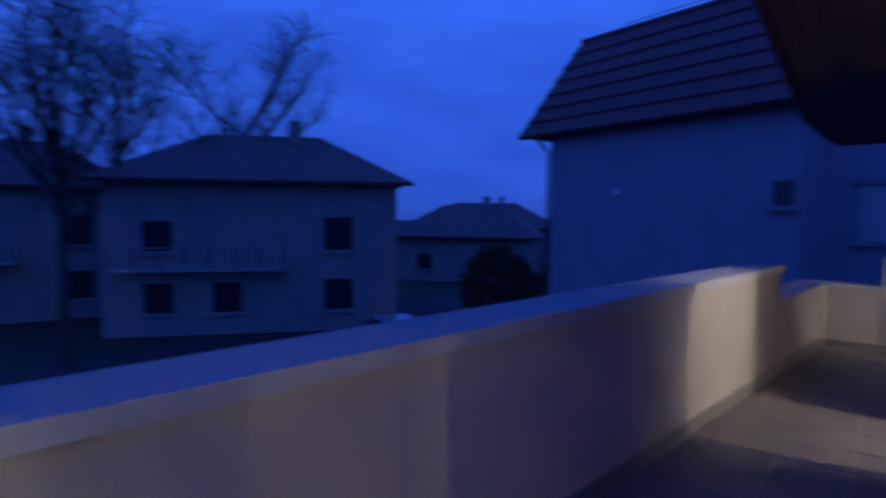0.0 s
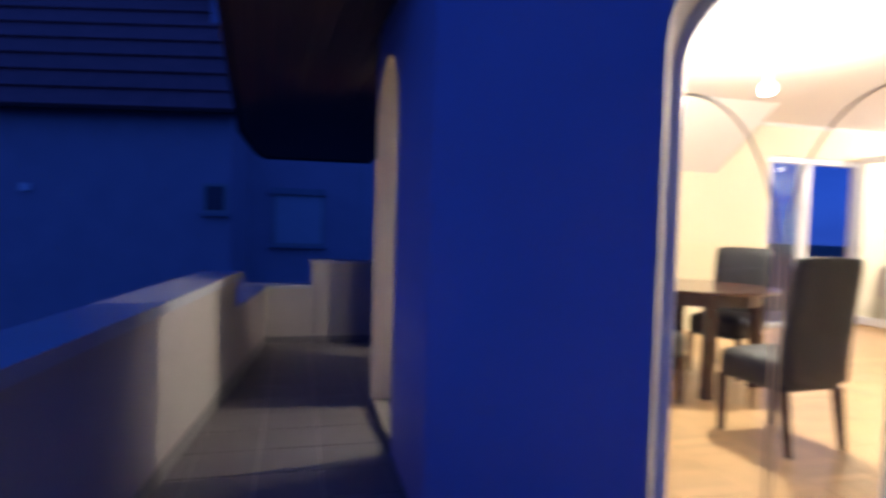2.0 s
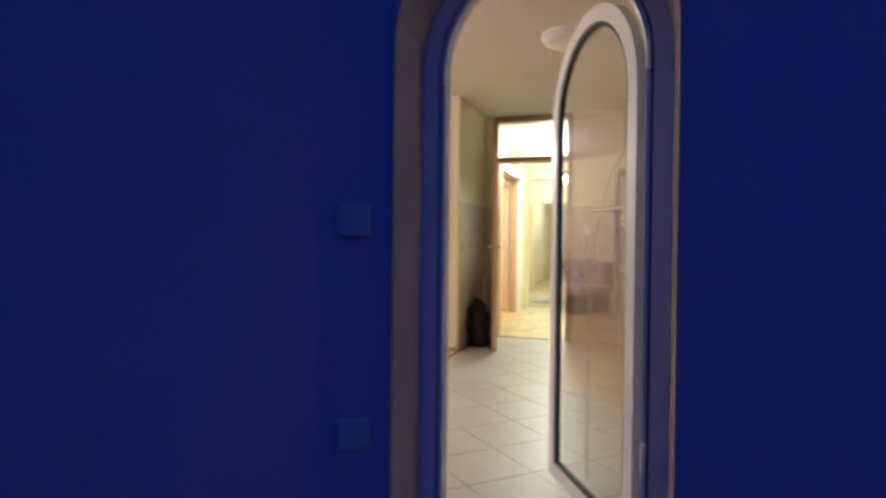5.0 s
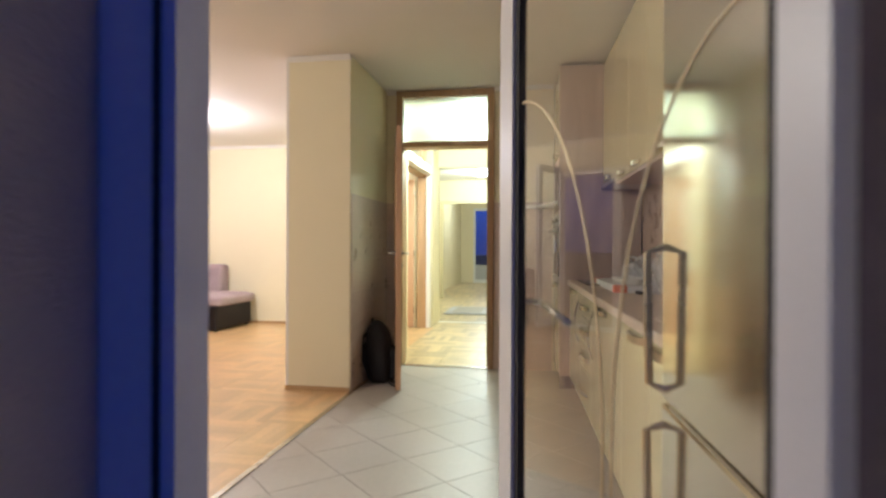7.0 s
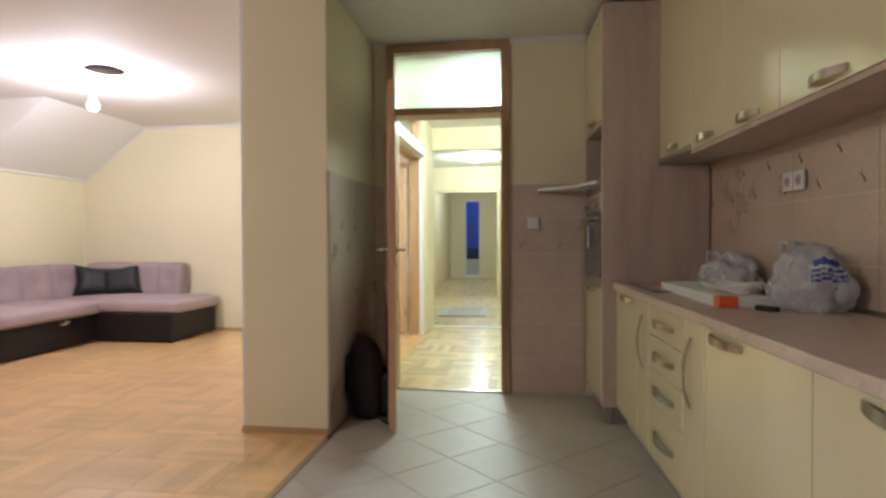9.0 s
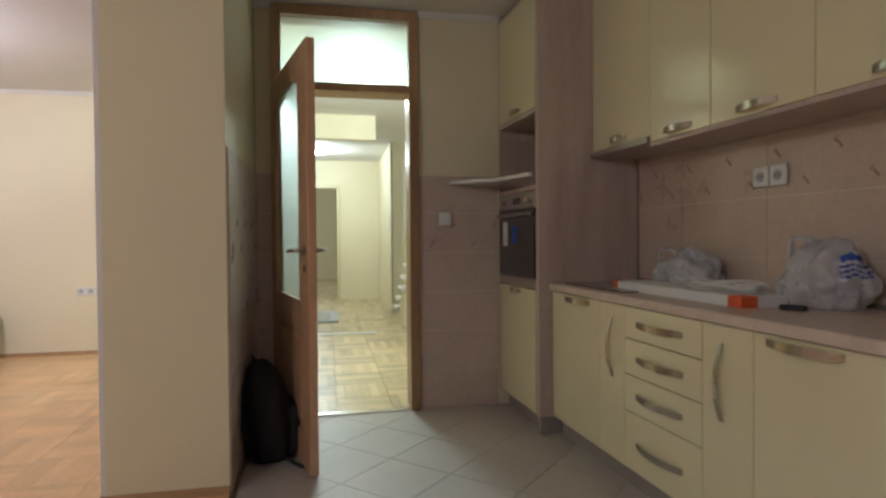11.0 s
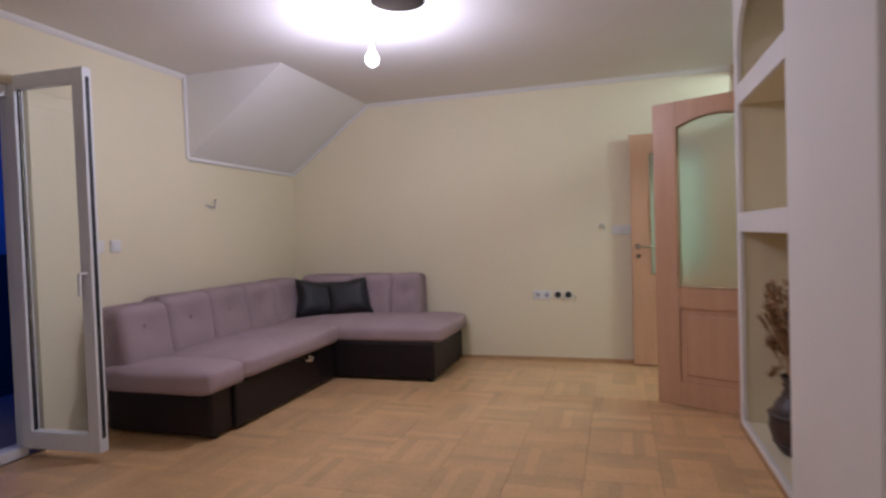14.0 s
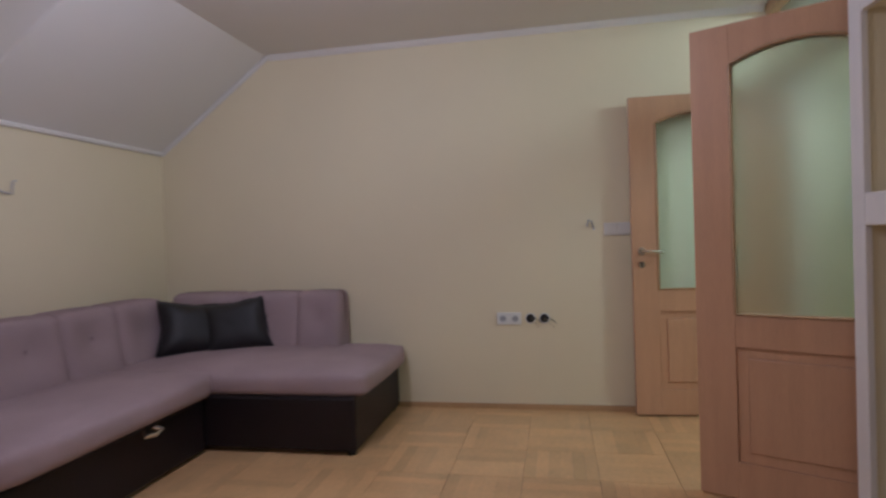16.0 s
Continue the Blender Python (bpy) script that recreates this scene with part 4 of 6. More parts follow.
def throw_pillow(m):
    t = thing("throw_pillow", "square black leatherette pillow leaning on the sofa", "pillow", m, group="pillows on the sofa")
    bm = bmesh.new()
    bmesh.ops.create_cube(bm, size=1.0)
    bmesh.ops.subdivide_edges(bm, edges=bm.edges[:], cuts=12, use_grid_fill=True)
    for v in bm.verts:
        x, z = v.co.x, v.co.z
        thick = 0.015 + 0.075 * (max(0, 1 - (2 * x) ** 4) * max(0, 1 - (2 * z) ** 4)) ** 0.6
        pinch = 1 - 0.15 * (1 - abs(2 * z) ** 2) * abs(2 * x)
        pz = 1 - 0.14 * abs(2 * z) * (1 - abs(2 * x) ** 2)
        wob = 0.006 * noise.noise(Vector((x * 7, v.co.y * 3, z * 7)))
        v.co = Vector((x * 0.45 * pinch, v.co.y * 2 * thick + wob, z * 0.37 * pz))
    part("cover", bm, BLACK_L, t, smooth=True)
    part("seam", tube([(-0.224, 0, -0.184), (0, 0, -0.159), (0.224, 0, -0.184), (0.192, 0, 0), (0.224, 0, 0.184), (0, 0, 0.159), (-0.224, 0, 0.184), (-0.192, 0, 0), (-0.224, 0, -0.184)], 0.006, 6), BLACK_L, t)
    return t


throw_pillow(pose(9.68, 5.02, 0.615, -20, 7, -42))
throw_pillow(pose(9.785, 4.76, 0.615, -18, -8, -70))


def hanging_bulb(name, loc, label, rose=False):
    t = thing(name, label, "lamp")
    part("bulb", lathe([(0.013, 0.055), (0.016, 0.05), (0.028, 0.033), (0.038, 0.012), (0.041, -0.006), (0.036, -0.026), (0.020, -0.042), (0.004, -0.046)], loc), LIT, t, "lit glass bulb", True)
    part("socket", lathe([(0.016, 0.05), (0.018, 0.06), (0.017, 0.10), (0.006, 0.108)], loc), PLASTIC, t)
    part("cord", tube([(loc[0], loc[1], loc[2] + 0.10), (loc[0] + 0.004, loc[1], loc[2] + 0.2), (loc[0], loc[1], H)], 0.003, 6), PLASTIC, t)
    if rose:
        # flat disc; its near-black colour stands for the unlit depth of a hole
        part("ceiling_rose", lathe([(0.14, 0.0), (0.155, 0.006), (0.14, 0.014), (0.03, 0.016)], (loc[0] - 0.15, loc[1] - 0.23, H - 0.018)), HOLE, t, "flat dark disc standing for a hole in the ceiling")
    t.visible_shadow = False
    for o in t.children:
        o.visible_shadow = False
    return t


hanging_bulb("bare_bulb", BULB, "bare lit bulb hanging from the living room ceiling", True)
hanging_bulb("dining_bulb", DINING_BULB, "bare lit bulb over the dining table")


def disc_lamp(name, loc, r, material, label):
    t = thing(name, label, "lamp")
    part("base", lathe([(r, 0.0), (r, -0.02), (r * 0.96, -0.028)], (loc[0], loc[1], H)), PLASTIC, t)
    d = part("diffuser", lathe([(r * 0.94, -0.028), (r * 0.90, -0.05), (r * 0.6, -0.068), (r * 0.1, -0.074)], (loc[0], loc[1], H)), material, t, smooth=True)
    for o in t.children:
        o.visible_shadow = False
    return t


disc_lamp("hall_ceiling_lamp", (8.9, 0.38), 0.17, LITCOOL, "round lit ceiling lamp in the hall")
disc_lamp("corridor_ceiling_lamp", (13.3, 0.75), 0.17, LITCOOL, "round lit ceiling lamp in the corridor")
disc_lamp("end_ceiling_lamp", (17.5, 1.0), 0.17, LITCOOL, "round lit ceiling lamp in the end room")
disc_lamp("kitchen_ceiling_lamp", (5.17, -0.14), 0.20, PLASTIC, "flat round kitchen ceiling lamp, unlit")


def plate(name, m, label, holes=0, knobs=0):
    """A square wall plate, facing -y of its own pose."""
    t = thing(name, label, "socket" if holes else "switch", m, group="wall plates")
    part("plate", box(-0.041, -0.011, -0.041, 0.041, 0, 0.041, 0.004), PLASTIC, t)
    if holes:
        part("well", cyl(0.021, 0.021, 0.004, (0, -0.0115, 0), "y", 20), SHUTTER, t)
        for dx in (-0.009, 0.009):
            part("hole", cyl(0.003, 0.003, 0.003, (dx, -0.0135, 0), "y", 8), DARK, t)
    else:
        part("rocker", box(-0.026, -0.015, -0.026, 0.026, -0.011, 0.026, 0.003), PLASTIC, t)
    return t


for y in (2.975, 2.893):
    plate("wall_socket", pose(10.09, y, 0.61, 0, 0, -90), "white wall socket above the skirting", 1)
for y in (2.792, 2.70):
    t = thing("open_socket_box", "open round socket box with loose wires", "socket box", pose(10.09, y, 0.61, 0, 0, -90), group="open socket boxes")
    part("ring", lathe([(0.034, 0), (0.036, 0.003), (0.028, 0.004)], (0, 0, 0), 20), PLASTIC, t).matrix_local = Matrix.Rotation(math.pi / 2, 4, "X")
    part("cavity", cyl(0.029, 0.029, 0.005, (0, -0.003, 0), "y"), DARK, t)
    part("wire", tube([(0.005, -0.004, 0.0), (0.02, -0.03, 0.012), (0.05, -0.035, -0.005), (0.075, -0.02, -0.03)], 0.003, 6), BLACK_L, t)
    part("wire", tube([(0.0, -0.004, 0.0), (0.02, -0.026, -0.01), (0.04, -0.03, -0.035), (0.06, -0.014, -0.06)], 0.002, 6), NICKEL, t)
for y in (2.262, 2.178):
    plate("light_switch", pose(10.09, y, 1.187, 0, 0, -90), "white light switch beside the double door")
for x in (7.69, 7.825):
    plate("light_switch", pose(x, 5.51, 1.192, 0, 0, 0), "white light switch beside the balcony window")
plate("kitchen_switch", pose(7.56, -0.085, 1.215, 0, 0, -90), "white light switch on the kitchen wall tiles")
for m, pts in ((pose(8.80, 5.51, 1.52), [(-0.05, -0.001, -0.01), (-0.02, -0.02, -0.03), (0.02, -0.03, -0.035), (0.03, -0.03, 0.03), (0.055, -0.02, 0.04)]), (pose(10.09, 2.38, 1.21, 0, 0, -90), [(-0.03, -0.02, 0.0), (-0.02, -0.03, 0.04), (0.0, -0.03, 0.03), (0.015, -0.001, -0.02)])):
    t = thing("wall_wire", "loose white lamp wire sticking out of the wall", "wire", m, group="loose wires")
    part("wire", tube(pts, 0.005, 6), SHUTTER, t)
    part("clip", cyl(0.009, 0.009, 0.004, (pts[-1][0] if m[0][3] > 9 else pts[0][0], -0.002, pts[-1][2] if m[0][3] > 9 else pts[0][2]), "y", 10), PLASTIC, t)


def vase():
    t = thing("clay_vase", "dark clay vase with dried grass in the lowest recess", "vase", pose(7.93, 1.42, 0.056))
    part("body", lathe([(0.07, 0.0), (0.085, 0.01), (0.115, 0.06), (0.135, 0.13), (0.128, 0.20), (0.098, 0.26), (0.07, 0.295), (0.064, 0.32), (0.067, 0.36), (0.082, 0.385), (0.078, 0.388), (0.06, 0.36), (0.055, 0.32)]), CLAY, t, smooth=True)
    for k, z in enumerate((0.06, 0.20, 0.30, 0.345)):
        part("ridge", lathe([(0.1155 + 0.02 * (k == 1) - 0.042 * (k > 1) - 0.005 * (k == 3), z - 0.006), (0.120 + 0.02 * (k == 1) - 0.042 * (k > 1) - 0.005 * (k == 3), z), (0.113 + 0.02 * (k == 1) - 0.042 * (k > 1) - 0.005 * (k == 3), z + 0.006)]), CLAY, t)
    rng = random.Random(4)
    for k in range(64):
        a, lean, tall = rng.uniform(0, 2 * math.pi), rng.uniform(0.02, 0.16), rng.uniform(0.20, 0.55)
        droop = rng.uniform(0.02, 0.24) if rng.random() < 0.55 else 0
        pts = []
        for i in range(7):
            f = i / 6
            rr = 0.03 + lean * f ** 1.4
            pts.append((rr * math.cos(a), rr * math.sin(a), 0.33 + tall * f - droop * f ** 3))
        bm = tube(pts, 0.0022, 4, taper=0.5)
        end = Vector(pts[-1])
        for j in range(150):
            f = rng.uniform(0.45, 1.02)
            p = Vector(pts[min(5, int(f * 6))]).lerp(end, max(0, f * 6 - int(f * 6)) if f < 1 else 1)
            d = Vector((rng.uniform(-1, 1), rng.uniform(-1, 1), rng.uniform(-0.2, 1.0))).normalized() * rng.uniform(0.015, 0.048)
            s = d.cross(Vector((0.3, 0.5, 0.8))).normalized() * 0.0034
            vs = [bm.verts.new(q) for q in (p - s, p + s, p + d)]
            bm.faces.new(vs)
        part("grass_stalk", bm, DRY, t)
    return t


vase()
plate("niche_socket", pose(8.20, 1.24, 0.33, 0, 0, 180), "white socket inside the lowest recess", 1)
pot = thing("small_jug", "small dark clay jug on the middle recess shelf", "jug", pose(7.62, 1.40, 1.262))
part("body", lathe([(0.04, 0), (0.06, 0.04), (0.075, 0.11), (0.06, 0.18), (0.035, 0.22), (0.045, 0.26), (0.04, 0.262)]), CLAY, pot, smooth=True)
part("handle", tube([(0.05, 0, 0.20), (0.10, 0, 0.19), (0.105, 0, 0.13), (0.07, 0, 0.09)], 0.009), CLAY, pot)

# ---- dining set ----
def dining_chair(m):
    t = thing("dining_chair", "high-backed dark leatherette dining chair with wooden legs", "chair", m, group="chairs round the dining table")
    part("seat", cushion(-0.22, -0.22, 0.31, 0.22, 0.24, 0.49, 0.015, 6), BLACK_L, t, smooth=True)
    bm = cushion(-0.22, 0.19, 0.36, 0.22, 0.26, 1.03, 0.006, 8)
    for v in bm.verts:
        v.co.y += 0.06 * max(0, (v.co.z - 0.45) / 0.58) ** 1.5
    part("backrest", bm, BLACK_L, t, smooth=True)
    for x in (-0.19, 0.19):
        for y, k in ((-0.19, 0.0), (0.21, 0.05)):
            bm = bmesh.new()
            a = [bm.verts.new((x + dx * 0.022, y + dy * 0.022, 0.33)) for dx, dy in ((-1, -1), (1, -1), (1, 1), (-1, 1))]
            b = [bm.verts.new((x + dx * 0.014, y + k + dy * 0.014, 0)) for dx, dy in ((-1, -1), (1, -1), (1, 1), (-1, 1))]
            bm.faces.new(a)
            bm.faces.new(b[::-1])
            for q in range(4):
                bm.faces.new((a[q], a[(q + 1) % 4], b[(q + 1) % 4], b[q]))
            part("leg", bm, MAHOG, t)
    return t


TX, TY = 3.10, 3.38
first_chair = dining_chair(pose(2.80, 2.27, 0, 0, 0, 184))
for x, y, a in ((2.42, 3.0, 119), (3.60, 3.61, -65), (3.0, 3.95, 5)):
    copy_thing(first_chair, pose(x, y, 0, 0, 0, a))
tb = thing("dining_table", "round dark mahogany dining table", "table", pose(TX, TY, 0))
part("tabletop", lathe([(0.53, 0.722), (0.575, 0.726), (0.585, 0.738), (0.58, 0.75), (0.0005, 0.752)], seg=48), MAHOG, tb)
part("apron", lathe([(0.46, 0.64), (0.48, 0.64), (0.48, 0.722), (0.46, 0.722)], seg=40), MAHOG, tb)
for k in range(4):
    a = radians(66) + k * math.pi / 2
    x, y = 0.45 * math.cos(a), 0.45 * math.sin(a)
    part("leg", box(x - 0.035, y - 0.035, 0, x + 0.035, y + 0.035, 0.722, 0.006), MAHOG, tb)

# ---- kitchen ----
# the run of units stands slightly askew to the living room
KROT = Matrix.Translation((7.03, -0.47, 0)) @ Matrix.Rotation(radians(2.5), 4, "Z") @ Matrix.Translation((-7.03, 0.47, 0))
before_run = set(bpy.data.objects)
FY = -0.475        # front of the tall cabinet
FB = -0.553        # fronts of the base units
TOP = 0.84
BACK = -1.085


def bow_handle(parent, c, along_axis, length=0.14, out=(0, 1, 0), width=0.011):
    """A flat curved bar handle, centred at c."""
    u, o = Vector(along_axis), Vector(out)
    side = u.cross(o)
    bm = bmesh.new()
    rings = []
    for k in range(11):
        f = k / 10 * 2 - 1
        p = Vector(c) + u * f * length / 2 + o * (0.004 + 0.026 * (1 - f * f))
        w = width + 0.003 * (1 - f * f)
        rings.append([bm.verts.new(p + side * w * a + o * 0.004 * b) for a, b in ((-1, -1), (1, -1), (1, 1), (-1, 1))])
    for a, b in zip(rings, rings[1:]):
        for k in range(4):
            bm.faces.new((a[k], a[(k + 1) % 4], b[(k + 1) % 4], b[k]))
    bm.faces.new(rings[0])
    bm.faces.new(rings[-1][::-1])
    return part("handle", bm, NICKEL, parent, "curved satin metal handle")


def front(parent, x0, x1, z0, z1, y, name="door", handle="top", length=0.14, at=None):
    d = part(name, box(x0 + 0.002, y - 0.019, z0 + 0.002, x1 - 0.002, y, z1 - 0.002, 0.003), CREAM, parent, "glossy cream front")
    cx = at or (x0 + x1) / 2
    if handle == "top":
        bow_handle(d, (cx, y, z1 - 0.024), (1, 0, 0), length)
    elif handle == "mid":
        bow_handle(d, (cx, y, (z0 + z1) / 2), (1, 0, 0), length)
    elif handle == "bottom":
        bow_handle(d, (cx, y, z0 + 0.03), (1, 0, 0), length)
    elif handle == "left":
        bow_handle(d, (x0 + 0.09, y, z1 - 0.195), (0, 0, 1), 0.26, width=0.006)
    elif handle == "right":
        bow_handle(d, (x1 - 0.10, y, z1 - 0.19), (0, 0, 1), 0.26, width=0.006)
    return d


def base_unit(x0, x1, kind, at=None):
    t = thing("base_cabinet", {"drawers": "cream gloss base cabinet with four drawers", "pull": "cream gloss base cabinet with an upright handle"}.get(kind, "cream gloss base cabinet under the worktop"), "cabinet", group="base cabinets")
    part("body", box(x0 + 0.001, BACK, 0.10, x1 - 0.001, FB - 0.02, TOP - 0.04), CREAM, t)
    part("plinth", box(x0, BACK + 0.05, 0.0, x1, FB - 0.06, 0.10), PLINTH, t)
    if kind == "drawers":
        for z0, z1 in ((0.105, 0.352), (0.352, 0.508), (0.508, 0.66), (0.66, TOP - 0.042)):
            front(t, x0, x1, z0, z1, FB, "drawer", "mid", 0.29)
    elif kind == "pull":
        front(t, x0, x1, 0.105, TOP - 0.042, FB, handle="left")
    elif kind == "pull_right":
        front(t, x0, x1, 0.105, TOP - 0.042, FB, handle="right")
    else:
        front(t, x0, x1, 0.105, TOP - 0.042, FB, handle="top", length=0.25, at=at)
    return t


base_unit(6.42, 6.93, "plain", 6.64)
base_unit(6.21, 6.42, "pull")
base_unit(5.715, 6.21, "drawers")
base_unit(5.483, 5.715, "pull_right")
base_unit(4.81, 5.483, "plain", 5.30)
base_unit(4.34, 4.81, "plain", 4.50)
base_unit(3.84, 4.34, "plain", 4.17)
wt = thing("worktop", "mottled brown laminate worktop along the kitchen wall", "worktop")
part("slab", box(3.835, BACK, TOP - 0.038, 6.93, FB + 0.02, TOP, 0.006), WORKTOP, wt)
part("upstand", box(3.835, BACK, TOP, 6.93, BACK + 0.014, TOP + 0.02, 0.003), NICKEL, wt, "thin metal upstand along the tiles")
hob = thing("cooktop", "black glass cooktop set in the worktop", "cooktop")
part("glass", box(6.30, -1.04, TOP, 6.88, -0.60, TOP + 0.006, 0.002), BLACKG, hob)
for x, y, r in ((6.45, -0.93, 0.075), (6.71, -0.93, 0.095), (6.45, -0.71, 0.095), (6.71, -0.71, 0.075)):
    part("ring", lathe([(r, 0), (r + 0.002, 0.0006), (r - 0.004, 0.0006)], (x, y, TOP + 0.006)), SHUTTER, hob)
sink = thing("sink", "round brown composite sink set in the worktop", "sink")
part("bowl", lathe([(0.20, 0.0), (0.215, 0.006), (0.20, 0.007), (0.185, -0.002), (0.01, -0.004)], (4.38, -0.80, TOP + 0.003)), WORKTOP, sink, smooth=True)
part("tap", tube([(4.38, -1.02, TOP), (4.38, -1.02, TOP + 0.24), (4.38, -0.97, TOP + 0.29), (4.38, -0.86, TOP + 0.28), (4.38, -0.82, TOP + 0.22)], 0.012, 10), NICKEL, sink, smooth=True)

tall = thing("tall_oven_cabinet", "tall cream cabinet with a built-in oven and an open shelf", "cabinet")
for z0, z1 in ((0.10, 0.80), (1.36, 1.385), (1.79, 1.81), (2.47, 2.49)):
    if z1 - z0 > 0.5:
        part("body", box(6.985, BACK, z0, 7.565, FY - 0.02, z1), CARCASS, tall)
    else:
        part("shelf", box(6.985, BACK, z0, 7.565, FY - 0.004, z1), CARCASS, tall)
part("side", box(6.935, BACK, 0.10, 6.973, FY, 2.49, 0.002), CARCASS, tall, "brown wood-grain side panel")
part("side", box(7.566, BACK, 0.10, 7.575, FY, 2.49, 0.002), CARCASS, tall)
part("back", box(6.985, BACK, 1.36, 7.565, BACK + 0.012, 2.48), CARCASS, tall)
part("upper_box", box(6.985, BACK + 0.02, 1.81, 7.565, FY - 0.02, 2.47), CARCASS, tall)
part("plinth", box(6.95, BACK + 0.05, 0, 7.54, FY - 0.05, 0.10), PLINTH, tall)
part("foot", box(6.935, FY - 0.06, 0, 6.985, FY - 0.004, 0.098, 0.004), PLINTH, tall)
front(tall, 6.986, 7.565, 0.105, 0.80, FY, handle="top", length=0.15)
front(tall, 6.986, 7.565, 1.812, 2.47, FY, handle="bottom", length=0.15)
ov = thing("built_in_oven", "black glass built-in oven with a steel panel", "oven")
part("housing", box(6.98, BACK + 0.1, 0.805, 7.56, FY - 0.02, 1.355), STEEL, ov)
part("control_panel", box(6.98, FY - 0.02, 1.262, 7.56, FY + 0.004, 1.355, 0.003), STEEL, ov)
part("display", box(7.19, FY + 0.004, 1.29, 7.31, FY + 0.006, 1.33), BLACKG, ov)
for x in (7.06, 7.44):
    part("knob", cyl(0.018, 0.015, 0.02, (x, FY + 0.014, 1.308), "y", 16), NICKEL, ov)
door = part("oven_door", box(6.98, FY - 0.02, 0.862, 7.56, FY + 0.006, 1.258, 0.004), BLACKG, ov)
part("handle", tube([(7.03, FY + 0.006, 1.225), (7.03, FY + 0.045, 1.225), (7.465, FY + 0.045, 1.225), (7.465, FY + 0.006, 1.225)], 0.010, 8), NICKEL, door)
part("base_strip", box(6.98, FY - 0.02, 0.806, 7.56, FY + 0.004, 0.858, 0.002), STEEL, ov)
part("energy_label", box(7.40, FY + 0.0065, 1.04, 7.48, FY + 0.0075, 1.19), PAPER, ov)
part("leaflet", box(7.24, FY + 0.0065, 1.06, 7.32, FY + 0.0075, 1.16), BLUEP, ov)
sh = thing("corner_shelf", "thin white shelf beside the oven cabinet", "shelf")
part("board", prism([(7.575, -0.475), (7.575, -0.14), (7.50, -0.16), (7.38, -0.26), (7.30, -0.36), (6.99, -0.44), (6.99, -0.464)], 1.432, 1.452), PLASTIC, sh)


def wall_unit(x0, x1, z0=1.53, y=-0.80, handle="bottom", length=0.19, at=None):
    t = thing("wall_cabinet", "cream gloss wall cabinet up to the ceiling", "cabinet", group="wall cabinets")
    part("body", box(x0 + 0.001, BACK, z0, x1 - 0.001, y - 0.02, 2.49), CREAM, t)
    part("underside", box(x0, BACK, z0 - 0.018, x1, y - 0.004, z0), CARCASS, t)
    front(t, x0, x1, z0, 2.49, y, handle=handle, length=length, at=at)
    return t


wall_unit(6.39, 6.93, 1.56, length=0.14)
for x0, x1 in ((5.98, 6.39), (5.50, 5.98)):
    wall_unit(x0, x1)
wall_unit(4.77, 5.50, at=5.21)
wall_unit(3.84, 4.17)
glazed = thing("wall_cabinet", "cream wall cabinet with a grey frosted glass door", "cabinet", group="wall cabinets")
part("body", box(4.171, BACK, 1.53, 4.769, -0.82, 2.49), CREAM, glazed)
part("underside", box(4.17, BACK, 1.512, 4.77, -0.804, 1.53), CARCASS, glazed)
glass_door = part("door", box(4.172, -0.819, 1.532, 4.235, -0.80, 2.488, 0.003), CREAM, glazed, "cream door frame")
for x0, x1, z0, z1 in ((4.72, 4.768, 1.532, 2.488), (4.235, 4.72, 1.532, 1.595), (4.235, 4.72, 2.425, 2.488)):
    part("rail", box(x0, -0.819, z0, x1, -0.80, z1, 0.002), CREAM, glass_door)
part("pane", box(4.235, -0.817, 1.595, 4.72, -0.808, 2.425), GREYGLASS, glass_door, "grey frosted glass")
bow_handle(glass_door, (4.50, -0.80, 1.562), (1, 0, 0), 0.14)
hood = thing("extractor_hood", "slim steel extractor hood under the wall cabinets", "extractor hood")
part("body", box(6.39, BACK, 1.53, 6.93, -0.815, 1.555), STEEL, hood)
part("pull_front", box(6.39, -0.815, 1.53, 6.93, -0.785, 1.558, 0.003), STEEL, hood)
fridge = thing("fridge_freezer", "tall brushed steel fridge-freezer beside the balcony door", "fridge")
part("body", box(3.215, BACK, 0.05, 3.825, -0.523, 1.86, 0.006), FRIDGE, fridge)
fd = part("fridge_door", box(3.215, -0.519, 0.735, 3.825, -0.463, 1.86, 0.010), FRIDGE, fridge)
part("handle", tube([(3.795, -0.463, 0.76), (3.795, -0.428, 0.775), (3.795, -0.423, 1.075), (3.795, -0.463, 1.09)], 0.010, 8), NICKEL, fd)
fz = part("freezer_door", box(3.215, -0.519, 0.07, 3.825, -0.463, 0.725, 0.010), FRIDGE, fridge)
part("handle", tube([(3.795, -0.463, 0.35), (3.795, -0.428, 0.365), (3.795, -0.423, 0.665), (3.795, -0.463, 0.68)], 0.010, 8), NICKEL, fz)
part("base", box(3.225, BACK, 0.0, 3.815, -0.543, 0.05), PLINTH, fridge)
plate("worktop_socket", pose(6.02, BACK, 1.335, 0, 0, 180), "white socket on the tiled splashback", 1)
plate("worktop_socket", pose(5.93, BACK, 1.335, 0, 0, 180), "white socket on the tiled splashback", 1)


